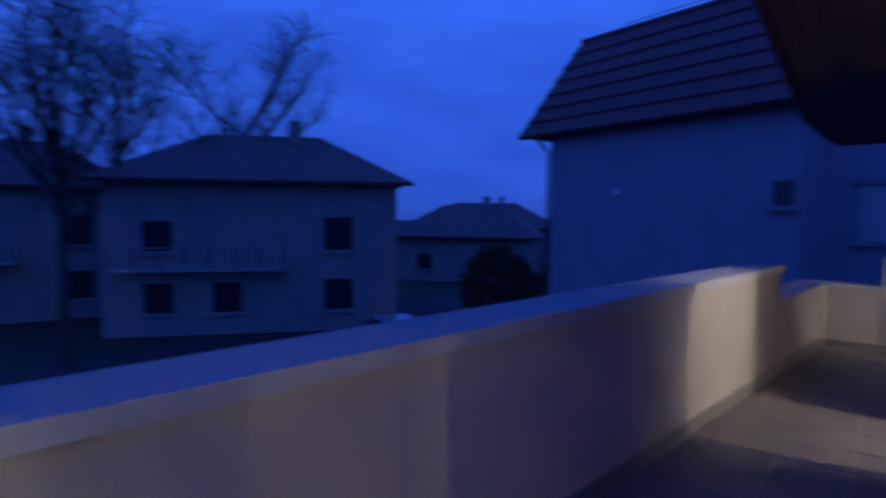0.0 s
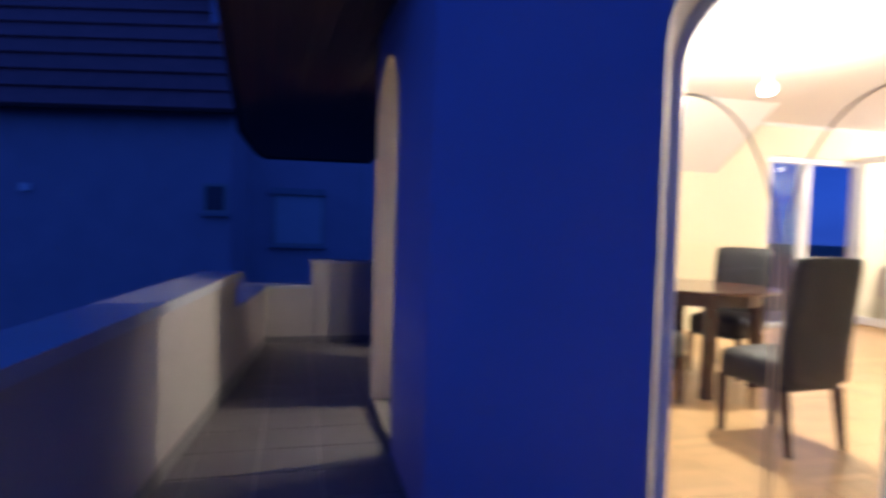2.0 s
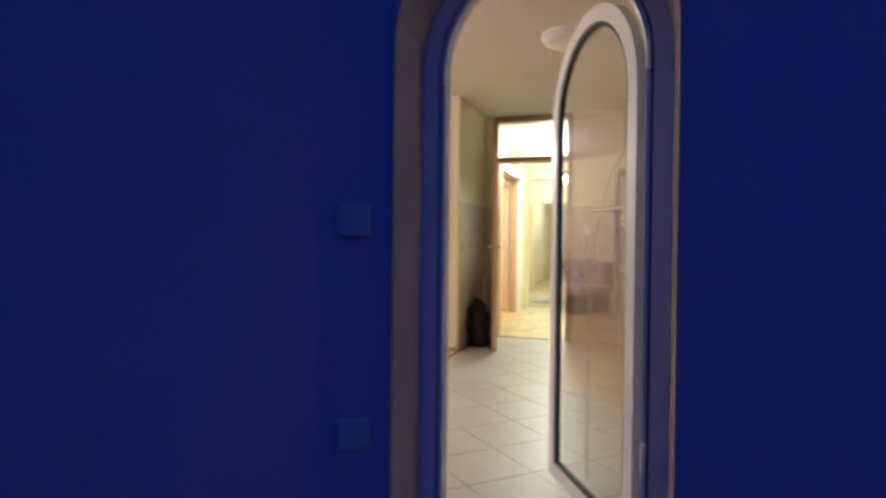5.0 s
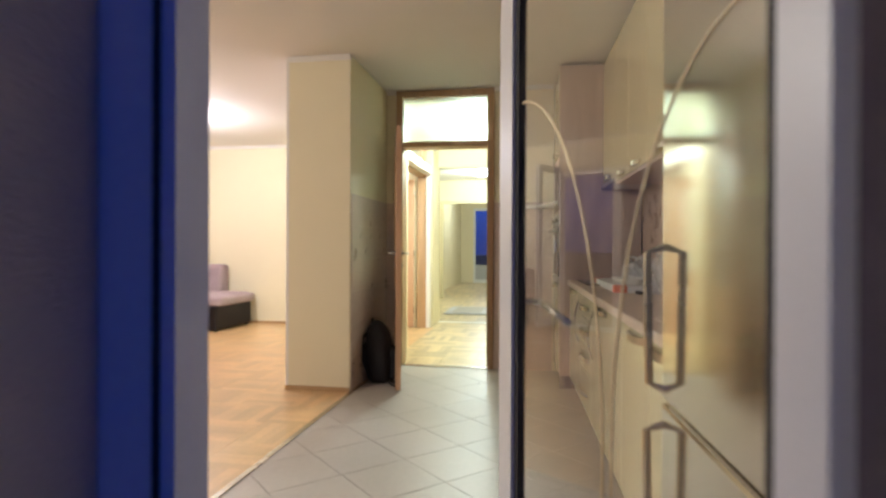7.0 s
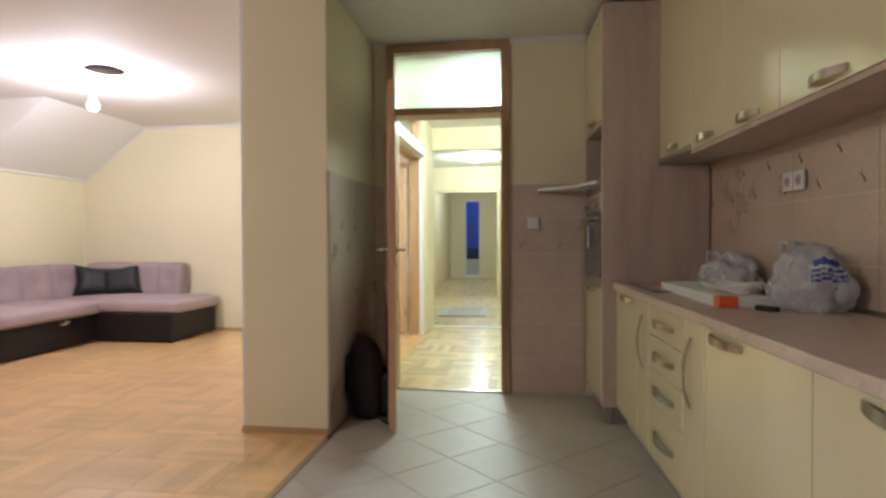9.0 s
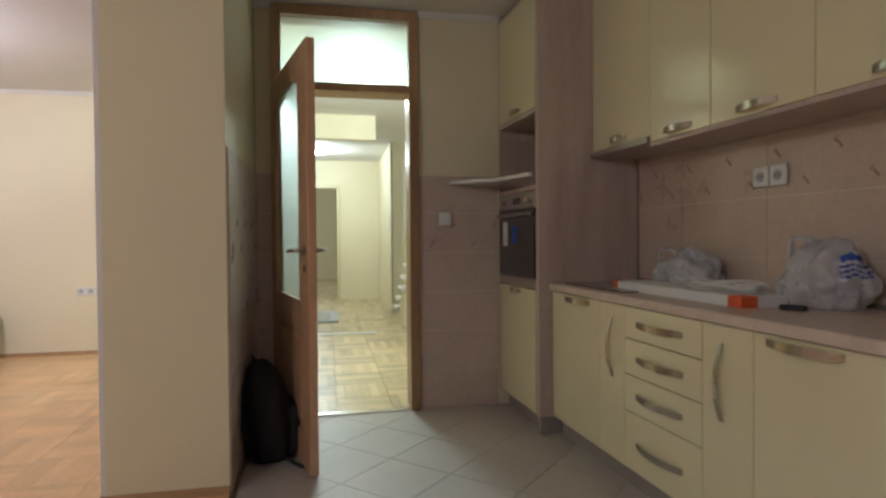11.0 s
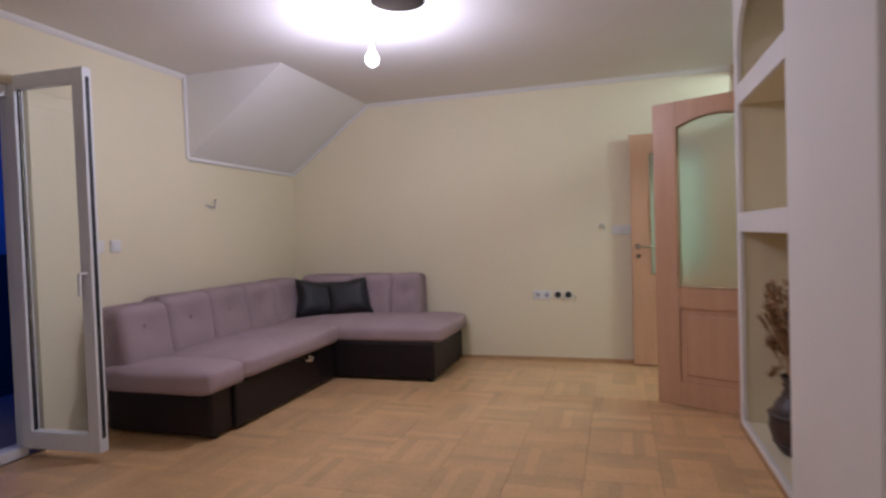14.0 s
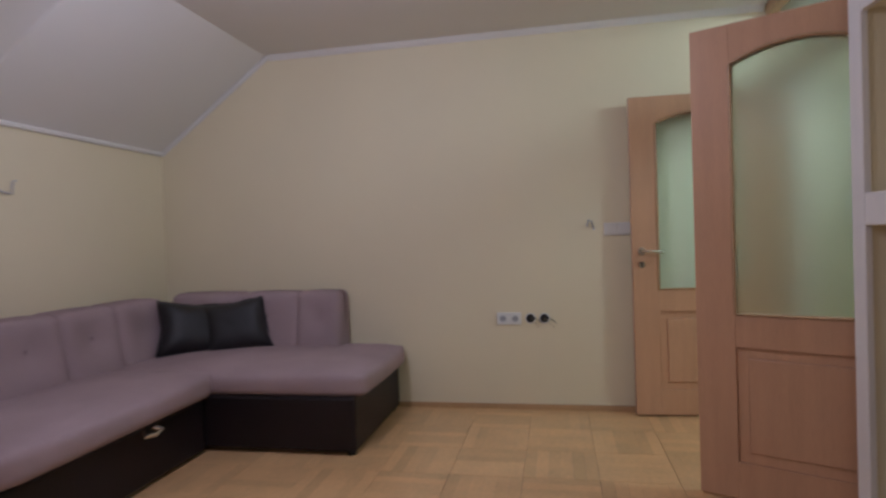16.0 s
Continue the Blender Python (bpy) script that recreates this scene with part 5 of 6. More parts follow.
def carrier_bag(m, sx, sy, sz, seed, printed):
    t = thing("carrier_bag", "crumpled white plastic carrier bag" + (" with blue print" if printed else "") + " on the worktop", "bag", m, group="carrier bags")
    bm = bmesh.new()
    bmesh.ops.create_icosphere(bm, subdivisions=5, radius=1.0)
    for v in bm.verts:
        p = v.co.copy()
        n = noise.noise(p * 1.8 + Vector((seed, 0, 0))) * 0.30 + (0.5 - abs(noise.noise(Vector((p.x * 2.2, p.y * 2.2, p.z * 0.9 + seed))))) * 0.16 + noise.noise(p * 5 + Vector((0, seed, 0))) * 0.05
        k = 0.86 + n
        v.co = Vector((p.x * sx * k, p.y * sy * k, max(-0.55, p.z * k) * sz + 0.55 * sz))
    print_bm = None
    if printed:
        print_bm = bmesh.new()
        for f in bm.faces:
            c = f.calc_center_median()
            az, h = math.atan2(c.y, c.x), c.z / sz
            wave = 0.03 * math.sin(9 * az)
            stripe = 1.02 < h + wave < 1.16 and abs(az - 2.75) < 0.42 or any(abs(h + wave - z) < 0.022 for z in (0.92, 0.82, 0.72)) and abs(az - 2.75) < 0.5
            if stripe:
                print_bm.faces.new([print_bm.verts.new(v.co * 1.008) for v in f.verts])
    part("film", bm, BAG, t, smooth=True)
    if printed:
        part("print", print_bm, BLUEP, t, "blue printed bars")
    part("carry_loop", tube([(sx * 0.2, 0, sz * 1.2), (sx * 0.35, 0.02, sz * 1.5), (sx * 0.7, 0.02, sz * 1.5), (sx * 0.8, 0, sz * 1.1)], 0.010, 6), BAG, t)
    return t


carrier_bag(pose(6.34, -0.97, TOP, 0, 0, 20), 0.19, 0.10, 0.125, 1.3, False)
carrier_bag(pose(5.60, -0.955, TOP, 0, 0, 24), 0.14, 0.11, 0.16, 5.1, True)
bx = thing("flat_carton", "long flat white carton with orange ends on the worktop", "box", pose(6.09, -0.775, TOP, 0, 0, -1))
part("carton", box(-0.425, -0.095, 0, 0.425, 0.095, 0.04, 0.003), PAPER, bx)
part("end_print", box(-0.428, 0.03, 0.001, -0.36, 0.098, 0.042, 0.003), ORANGE, bx, "orange printed end")
part("end_print", box(0.39, 0.05, 0.001, 0.428, 0.098, 0.042, 0.003), ORANGE, bx, "orange printed end")
cb = thing("cable_coil", "coil of white cable lying on the carton", "cable", pose(5.92, -0.81, TOP + 0.045))
for k in range(4):
    pts = [((0.16 + 0.012 * k) * math.cos(a / 24 * 2 * math.pi), (0.075 + 0.01 * k) * math.sin(a / 24 * 2 * math.pi), 0.004 + 0.007 * k + 0.006 * math.sin(a + k)) for a in range(25)]
    part("loop", tube(pts, 0.004, 6), PLASTIC, cb)
pen = thing("black_plug", "small black plug on the worktop", "plug", pose(5.58, -0.80, TOP, 0, 0, 30))
part("body", box(-0.04, -0.015, 0, 0.04, 0.015, 0.018, 0.005), BLACK_L, pen)

for ob in set(bpy.data.objects) - before_run:
    if ob.parent is None:
        ob.matrix_basis = KROT @ ob.matrix_basis
kitchen_wall.matrix_basis = KROT


def backpack():
    t = thing("backpack", "black nylon backpack standing behind the open kitchen door", "backpack", pose(6.98, 0.955, 0, 0, 0, 12) @ Matrix.Scale(1.0, 4))
    bm = cushion(-0.17, -0.09, 0.0, 0.17, 0.09, 0.46, 0.03, 10)
    for v in bm.verts:
        k = 1 - 0.28 * max(0, (v.co.z - 0.25) / 0.21) ** 2
        v.co.x *= k
        v.co.y = v.co.y * k + 0.03 * (v.co.z / 0.46)
        v.co += Vector((1, 1, 0)) * 0.012 * noise.noise(v.co * 9)
    part("body", bm, NYLON, t, smooth=True)
    bm = cushion(-0.13, -0.15, 0.02, 0.13, -0.07, 0.26, 0.02, 7)
    part("pocket", bm, NYLON, t, smooth=True)
    for s in (-1, 1):
        part("strap", tube([(s * 0.07, 0.08, 0.42), (s * 0.10, 0.14, 0.36), (s * 0.13, 0.13, 0.18), (s * 0.13, 0.08, 0.05)], 0.014, 6), NYLON, t)
    part("grab_loop", tube([(-0.04, 0.06, 0.45), (-0.03, 0.07, 0.50), (0.03, 0.07, 0.50), (0.04, 0.06, 0.45)], 0.008, 6), NYLON, t)
    part("loose_strap", tube([(-0.13, -0.05, 0.03), (-0.22, -0.10, 0.012), (-0.30, -0.16, 0.006)], 0.009, 6), NYLON, t)
    return t


backpack()
rug = thing("doormat", "small patterned grey rug on the corridor floor", "rug", pose(12.2, 0.85, 0.008))
part("pile", box(-0.55, -0.35, 0, 0.55, 0.35, 0.012, 0.003), SHUTTER, rug)
part("border", box(-0.42, -0.24, 0.0121, 0.42, 0.24, 0.015), PLINTH, rug)

# ---- outside ----
GZ = -4.2
structure("ground", box(-400, -400, GZ - 0.5, 400, 600, GZ), GRASS, "dark evening ground around the houses", "ground")
structure("road", box(-22.5, -80, GZ, -16.5, 160, GZ + 0.02), ASPHALT, "dark asphalt street below the balcony", "road")
structure("yard", box(-16, -20, GZ, 4, 60, GZ + 0.012), ASPHALT, "dark paved yard between the houses", "ground")


def far_window(parent, x, y, z, w, h, yaw=0, blind=False):
    m = pose(x, y, z, 0, 0, yaw)
    f = part("window", box(-w / 2 - 0.07, -0.05, -h / 2 - 0.07, w / 2 + 0.07, 0.0, h / 2 + 0.07), HOUSE, parent)
    f.matrix_local = m
    p = part("pane", box(-w / 2, -0.06, -h / 2, w / 2, -0.04, h / 2), SHUTTER if blind else WINDOWG, f)
    s = part("sill", box(-w / 2 - 0.12, -0.14, -h / 2 - 0.13, w / 2 + 0.12, 0.0, -h / 2 - 0.07), CAP, f)
    if blind:
        part("blind_box", box(-w / 2 - 0.08, -0.16, h / 2, w / 2 + 0.08, 0.0, h / 2 + 0.16), CAP, f)
    return f


# neighbouring house with a steep tiled roof
NL, NR = Vector((-8.28, 15.6)), Vector((-1.30, 13.81))
nb = thing("neighbour_house", "rendered neighbouring house with a steep brown tiled roof", "house")
EZ, RZ = 3.70, 6.83
part("wall", prism([tuple(NL), tuple(NR), (NR.x + 2, NR.y + 9), (NL.x + 2, NL.y + 9)], GZ, EZ), RENDER, nb)
u = (NR - NL).normalized()
back = Vector((-u.y, u.x))
E0, E1 = NL - u * 0.94 - back * 0.45, NR + u * 0.3 - back * 0.45
T0, T1 = NL - u * 0.3 + back * 1.75, NR + u * 0.3 + back * 1.75
bm = bmesh.new()
vs = [bm.verts.new(p) for p in ((E0.x, E0.y, EZ - 0.12), (E1.x, E1.y, EZ - 0.12), (T1.x, T1.y, RZ), (T0.x, T0.y, RZ), (E0.x + back.x * 9, E0.y + back.y * 9, EZ - 0.12), (T0.x + back.x * 5, T0.y + back.y * 5, RZ), (T1.x + back.x * 5, T1.y + back.y * 5, RZ), (E1.x + back.x * 9, E1.y + back.y * 9, EZ - 0.12))]
for q in ((0, 1, 2, 3), (0, 3, 5, 4), (3, 2, 6, 5), (4, 5, 6, 7), (1, 7, 6, 2), (0, 4, 7, 1)):
    bm.faces.new([vs[k] for k in q])
part("roof", bm, ROOFT, nb, "brown tiled roof")
rows = 7
for r in range(rows):
    f0, f1 = r / rows, (r + 1) / rows
    a0 = (E0.lerp(T0, f0), EZ - 0.12 + ((RZ + 0.10) - EZ) * f0)
    b0 = (E1.lerp(T1, f0), a0[1])
    a1, b1 = E0.lerp(T0, f1), E1.lerp(T1, f1)
    z1 = EZ - 0.12 + ((RZ + 0.10) - EZ) * f1
    bm = bmesh.new()
    out = -back * 0.10
    q = [(a0[0].x + out.x, a0[0].y + out.y, a0[1] + 0.03), (b0[0].x + out.x, b0[0].y + out.y, a0[1] + 0.03), (b1.x + out.x * 0.3, b1.y + out.y * 0.3, z1 + 0.01), (a1.x + out.x * 0.3, a1.y + out.y * 0.3, z1 + 0.01)]
    f = [bm.verts.new(p) for p in q]
    g = [bm.verts.new((p[0] - out.x * 0.5, p[1] - out.y * 0.5, p[2] - 0.05)) for p in q]
    bm.faces.new(f)
    bm.faces.new(g[::-1])
    for k in range(4):
        bm.faces.new((f[k], f[(k + 1) % 4], g[(k + 1) % 4], g[k]))
    part("tile_course", bm, ROOFT, nb)
ridge = [(T0.x, T0.y, RZ + 0.04), (T1.x, T1.y, RZ + 0.04)]
part("ridge_cap", tube(ridge, 0.09, 8), ROOFT, nb)
part("ridge_rail", tube([(T0.x + u.x * 1.6, T0.y + u.y * 1.6, RZ + 0.20), (T1.x, T1.y, RZ + 0.27)], 0.012, 6), BARK, nb)
part("gutter", tube([(E0.x, E0.y, EZ - 0.12), (E1.x, E1.y, EZ - 0.12)], 0.07, 8), SOFFIT, nb)
part("downpipe", tube([(E0.x + u.x * 0.7, E0.y + u.y * 0.7, EZ - 0.15), (E0.x + u.x * 0.9 + back.x * 0.2, E0.y + u.y * 0.9 + back.y * 0.2, EZ - 0.5), (NL.x - u.x * 0.06, NL.y - u.y * 0.06 - 0.06, EZ - 0.62), (NL.x - u.x * 0.06, NL.y - u.y * 0.06 - 0.06, GZ)], 0.05, 8), SOFFIT, nb)
yaw = math.degrees(math.atan2(u.y, u.x))
far_window(nb, NL.x + u.x * 6.86, NL.y + u.y * 6.86, 1.64, 0.42, 0.55, yaw)
p = NL + u * 2.5 - back * 0.06
bmx = part("vent_cover", box(-0.1, -0.04, -0.09, 0.1, 0, 0.09, 0.01), PVC, nb)
bmx.matrix_local = pose(p.x, p.y, 1.77, 0, 0, yaw)

nb2 = thing("neighbour_wing", "rendered wing of the neighbouring house with a closed blind", "house")
part("wall", prism([(-1.95, 15.09), (6.5, 15.09), (6.5, 22), (-1.95, 22)], GZ, 8.5), RENDER, nb2)
far_window(nb2, 0.24, 15.09, 1.23, 1.15, 1.25, 0, True)


def house(name, x, y, w, d, eave, ridge_z, yaw, wall, label, windows=(), balcony=False):
    t = thing(name, label, "house", pose(x, y, GZ, 0, 0, yaw), group="houses across the street")
    part("wall", box(-w / 2, 0, 0, w / 2, d, eave), wall, t)
    bm = bmesh.new()
    o = 0.7
    low = [bm.verts.new(p) for p in ((-w / 2 - o, -o, eave), (w / 2 + o, -o, eave), (w / 2 + o, d + o, eave), (-w / 2 - o, d + o, eave))]
    top = [bm.verts.new(p) for p in ((-w / 2 + w * 0.28, d / 2, ridge_z), (w / 2 - w * 0.28, d / 2, ridge_z))]
    for q in ((low[0], low[1], top[1], top[0]), (low[1], low[2], top[1]), (low[2], low[3], top[0], top[1]), (low[3], low[0], top[0]), (low[3], low[2], low[1], low[0])):
        bm.faces.new(q)
    part("roof", bm, ROOF_FAR, t)
    part("eave_board", box(-w / 2 - o, -o - 0.02, eave - 0.14, w / 2 + o, -o + 0.10, eave + 0.02), SOFFIT, t)
    part("chimney", box(w * 0.1, d * 0.4, ridge_z - 0.9, w * 0.1 + 0.6, d * 0.4 + 0.6, ridge_z + 0.7, 0.02), HOUSE_B, t)
    for wx, wz, ww, wh in windows:
        f = part("window", box(wx - ww / 2 - 0.08, -0.05, wz - 0.08, wx + ww / 2 + 0.08, 0.0, wz + wh + 0.08), HOUSE, t)
        part("pane", box(wx - ww / 2, -0.06, wz, wx + ww / 2, -0.045, wz + wh), WINDOWG, f)
        part("sill", box(wx - ww / 2 - 0.12, -0.16, wz - 0.16, wx + ww / 2 + 0.12, 0.0, wz - 0.08), CAP, f)
    if balcony:
        b = part("balcony", box(-w * 0.45, -1.3, 2.9, w * 0.1, 0, 3.05), HOUSE, t)
        for k in range(3):
            part("rail", box(-w * 0.45, -1.3, 3.3 + 0.28 * k, w * 0.1, -1.26, 3.36 + 0.28 * k), CAP, b)
        for k in range(8):
            xx = -w * 0.45 + k * w * 0.55 / 7
            part("post", box(xx - 0.03, -1.3, 3.05, xx + 0.03, -1.24, 3.95), SOFFIT, b)
    return t


wins = ((-4.0, 1.0, 1.2, 1.3), (-1.2, 1.0, 1.2, 1.3), (3.6, 1.0, 1.3, 1.4), (-4.0, 3.7, 1.2, 1.3), (3.6, 3.7, 1.3, 1.5))
house("street_house", -21.9, 14.0, 12.5, 9, 6.75, 9.3, 50, HOUSE_B, "large two-storey house with a balcony in the dusk", wins, True)
house("street_house", -33, 7.0, 12, 9, 6.6, 9.2, 72, HOUSE_B, "two-storey house with a hipped roof in the dusk", wins, True)
house("street_house", -27, 36, 11, 8, 3.6, 6.2, 24, HOUSE_B, "low house with a tiled roof in the dusk", ((-3, 1, 1.2, 1.2), (2, 1, 1.2, 1.2)))
house("street_house", -21, 46, 7, 8, 4.2, 6.3, 18, HOUSE, "pale gabled house in the dusk", ((-1.5, 1.2, 1.2, 1.3), (1.5, 1.2, 1.2, 1.3)))
house("street_house", -36, 52, 16, 9, 4.0, 6.8, 30, HOUSE_B, "long low house far along the street", ((-3, 1, 1.2, 1.2), (2, 1, 1.2, 1.2)))


def bare_tree(x, y, tall, seed, group):
    t = thing("bare_tree", "bare leafless tree with fine twigs against the sky", "tree", pose(x, y, GZ), group=group)
    rng = random.Random(seed)
    part("trunk", tube([(0, 0, 0), (0.05, 0.03, tall * 0.2), (-0.05, 0.08, tall * 0.4), (0.05, 0.0, tall * 0.62)], 0.22, 8, taper=0.5), BARK, t)
    fine = bmesh.new()
    for k in range(16):
        a = rng.uniform(0, 2 * math.pi)
        z0 = tall * rng.uniform(0.28, 0.62)
        reach, rise = tall * rng.uniform(0.16, 0.30), tall * rng.uniform(0.18, 0.40)
        pts = [Vector((reach * f ** 0.8 * math.cos(a + 0.3 * f), reach * f ** 0.8 * math.sin(a + 0.3 * f), z0 + rise * f)) + Vector((rng.uniform(-.1, .1), rng.uniform(-.1, .1), 0)) * (f > 0) for f in (0, 0.25, 0.5, 0.75, 1)]
        part("limb", tube(pts, 0.075, 6, taper=0.3), BARK, t)
        for j in range(34):
            i = rng.randint(1, 3)
            p = pts[i].lerp(pts[i + 1], rng.random())
            d = Vector((rng.uniform(-1, 1), rng.uniform(-1, 1), rng.uniform(0.1, 1.2))).normalized() * tall * rng.uniform(0.06, 0.14)
            q = p + d
            tube([p, p.lerp(q, 0.5) + Vector((rng.uniform(-.08, .08), rng.uniform(-.08, .08), 0.05)), q], 0.012, 4, fine, 0.4)
            for s in range(7):
                b0 = p.lerp(q, rng.uniform(0.3, 1))
                e = b0 + Vector((rng.uniform(-1, 1), rng.uniform(-1, 1), rng.uniform(-0.4, 0.9))).normalized() * tall * rng.uniform(0.03, 0.07)
                tube([b0, e], 0.006, 3, fine, 0.5)
    ob = part("crown", fine, BARK, t, "crown of fine bare twigs")
    return t


bare_tree(-22, 6.5, 14.0, 3, "bare trees by the street")
bare_tree(-27, 17, 16.0, 8, "bare trees by the street")
bare_tree(-31, 12, 16.0, 11, "bare trees by the street")


def car(m, label):
    t = thing("parked_car", label, "car", m)
    prof = [(-2.0, 0.30), (2.0, 0.30), (2.02, 0.62), (1.85, 0.80), (1.05, 0.92), (0.45, 1.38), (-1.45, 1.42), (-1.95, 0.95), (-2.05, 0.6)]
    bm = bmesh.new()
    a = [bm.verts.new((x, -0.82 + (0.12 if z > 1 else 0), z)) for x, z in prof]
    b = [bm.verts.new((x, 0.82 - (0.12 if z > 1 else 0), z)) for x, z in prof]
    bm.faces.new(a)
    bm.faces.new(b[::-1])
    for k in range(len(prof)):
        bm.faces.new((a[k], a[(k + 1) % len(prof)], b[(k + 1) % len(prof)], b[k]))
    bmesh.ops.bevel(bm, geom=bm.edges[:], offset=0.05, segments=2, profile=0.5, affect="EDGES")
    part("body", bm, CARPAINT, t)
    for s in (-1, 1):
        bm = bmesh.new()
        q = [(0.95, 0.93), (0.42, 1.32), (-1.35, 1.35), (-1.75, 0.97)]
        vs = [bm.verts.new((x, s * (0.835 - 0.11 * (z > 1.1)), z)) for x, z in q] + [bm.verts.new((x, s * (0.78 - 0.11 * (z > 1.1)), z)) for x, z in q]
        bm.faces.new(vs[:4])
        bm.faces.new(vs[4:][::-1])
        for k in range(4):
            bm.faces.new((vs[k], vs[(k + 1) % 4], vs[4 + (k + 1) % 4], vs[4 + k]))
        part("side_window", bm, WINDOWG, t)
    bm = bmesh.new()
    vs = [bm.verts.new(p) for p in ((1.05, -0.72, 0.96), (1.05, 0.72, 0.96), (0.50, 0.62, 1.37), (0.50, -0.62, 1.37), (1.0, -0.70, 0.90), (1.0, 0.70, 0.90), (0.44, 0.60, 1.33), (0.44, -0.60, 1.33))]
    for q in ((0, 1, 2, 3), (7, 6, 5, 4), (0, 4, 5, 1), (1, 5, 6, 2), (2, 6, 7, 3), (3, 7, 4, 0)):
        bm.faces.new([vs[k] for k in q])
    part("windscreen", bm, WINDOWG, t)
    for x in (-1.25, 1.30):
        for s in (-1, 1):
            w = part("wheel", cyl(0.30, 0.30, 0.20, (x, s * 0.76, 0.30), "y", 20), TYRE, t)
            part("rim", cyl(0.19, 0.17, 0.02, (x, s * 0.87, 0.30), "y", 14), NICKEL, w)
    for s in (-1, 1):
        part("headlight", box(1.93, s * 0.52 - 0.16, 0.62, 2.03, s * 0.52 + 0.16, 0.76, 0.03), PVC, t)
    return t


car(pose(-14.9, 15.4, GZ + 0.02, 0, 0, 150), "white parked car on the street below the balcony")
bush = thing("bush_row", "dark bushes beside the neighbouring house", "bushes", kind="stuff")
rng = random.Random(9)
bm = bmesh.new()
for k in range(5200):
    c = rng.choice(((-12.5, 19.5), (-14.5, 22.0), (-11.0, 23.5), (-17.0, 26.0)))
    d = Vector((rng.gauss(0, 1), rng.gauss(0, 1), rng.gauss(0, 0.9))).normalized() * rng.uniform(0.6, 1.0) ** 0.5
    p = Vector((c[0] + d.x * 1.7, c[1] + d.y * 1.7, GZ + 1.9 + d.z * 1.9))
    e = Vector((rng.uniform(-1, 1), rng.uniform(-1, 1), rng.uniform(-1, 1))).normalized() * 0.22
    f = e.cross(Vector((0.2, 0.7, 0.5))).normalized() * 0.10
    q = [bm.verts.new(w) for w in (p, p + f, p + e, p - f)]
    bm.faces.new(q)
part("foliage", bm, GRASS, bush)

# ---- pieces: tiles and parquet ----
def slab_mesh(name, pts, z0, z1, material, gap=0.0012):
    """A flat piece over a convex plan outline, its upper edge slightly drawn in."""
    c = Vector((sum(p[0] for p in pts) / len(pts), sum(p[1] for p in pts) / len(pts)))
    low, high = [], []
    for p in pts:
        d = Vector(p) - c
        n = d.length
        low.append((*(c + d * max(0, (n - gap) / n)), z0))
        high.append((*(c + d * max(0, (n - gap - 0.0012) / n)), z1))
    return low + high


def faces_of(n, base=0):
    return [tuple(base + k for k in range(n))[::-1], tuple(base + n + k for k in range(n))] + [(base + k, base + (k + 1) % n, base + n + (k + 1) % n, base + n + k) for k in range(n)]


def clip(poly, inside, cut):
    """Clips a convex outline by one edge."""
    out = []
    for k, p in enumerate(poly):
        q = poly[(k + 1) % len(poly)]
        if inside(p):
            out.append(p)
        if inside(p) != inside(q):
            out.append(cut(p, q))
    return out


def clip_half(poly, a, b, c):
    """Keeps a*x + b*y <= c."""
    f = lambda p: a * p[0] + b * p[1] - c
    def cut(p, q):
        t = f(p) / (f(p) - f(q))
        return (p[0] + (q[0] - p[0]) * t, p[1] + (q[1] - p[1]) * t)
    return clip(poly, lambda p: f(p) <= 0, cut)


def lay(polys, halves, parent, name, near, z0, z1, material, rest_material, rest_name, cap=300, gap=0.0012):
    """Clips pieces to the room; those in the stretch near become parts, the rest one joined part."""
    verts, faces, made = [], [], 0
    for poly in polys:
        for a, b, c in halves:
            if len(poly) >= 3:
                poly = clip_half(poly, a, b, c)
        if len(poly) < 3:
            continue
        area = abs(sum(p[0] * q[1] - q[0] * p[1] for p, q in zip(poly, poly[1:] + poly[:1]))) / 2
        if area < 2e-4:
            continue
        v = slab_mesh(name, poly, z0, z1, material, gap)
        cx, cy = sum(p[0] for p in poly) / len(poly), sum(p[1] for p in poly) / len(poly)
        if near[0] < cx < near[2] and near[1] < cy < near[3] and made < cap:
            me = bpy.data.meshes.new(name)
            me.from_pydata(v, [], faces_of(len(poly)))
            me.materials.append(material)
            ob = new(name, me)
            ob.parent = parent
            made += 1
        else:
            faces += faces_of(len(poly), len(verts))
            verts += v
    if verts:
        me = bpy.data.meshes.new(rest_name)
        me.from_pydata(verts, [], faces)
        me.materials.append(rest_material)
        ob = new(rest_name, me)
        ob.parent = parent
        ob["kind"] = "stuff"


def basket_weave(x0, y0, x1, y1, w=0.06, strips=6):
    """Square blocks of strips, turned by a quarter from block to block."""
    W = w * strips
    for i in range(int((x1 - x0) / W) + 2):
        for j in range(int((y1 - y0) / W) + 2):
            ox, oy = x0 + i * W, y0 + j * W
            for s in range(strips):
                if (i + j) % 2:
                    yield [(ox, oy + s * w), (ox + W, oy + s * w), (ox + W, oy + (s + 1) * w), (ox, oy + (s + 1) * w)]
                else:
                    yield [(ox + s * w, oy), (ox + (s + 1) * w, oy), (ox + (s + 1) * w, oy + W), (ox + s * w, oy + W)]


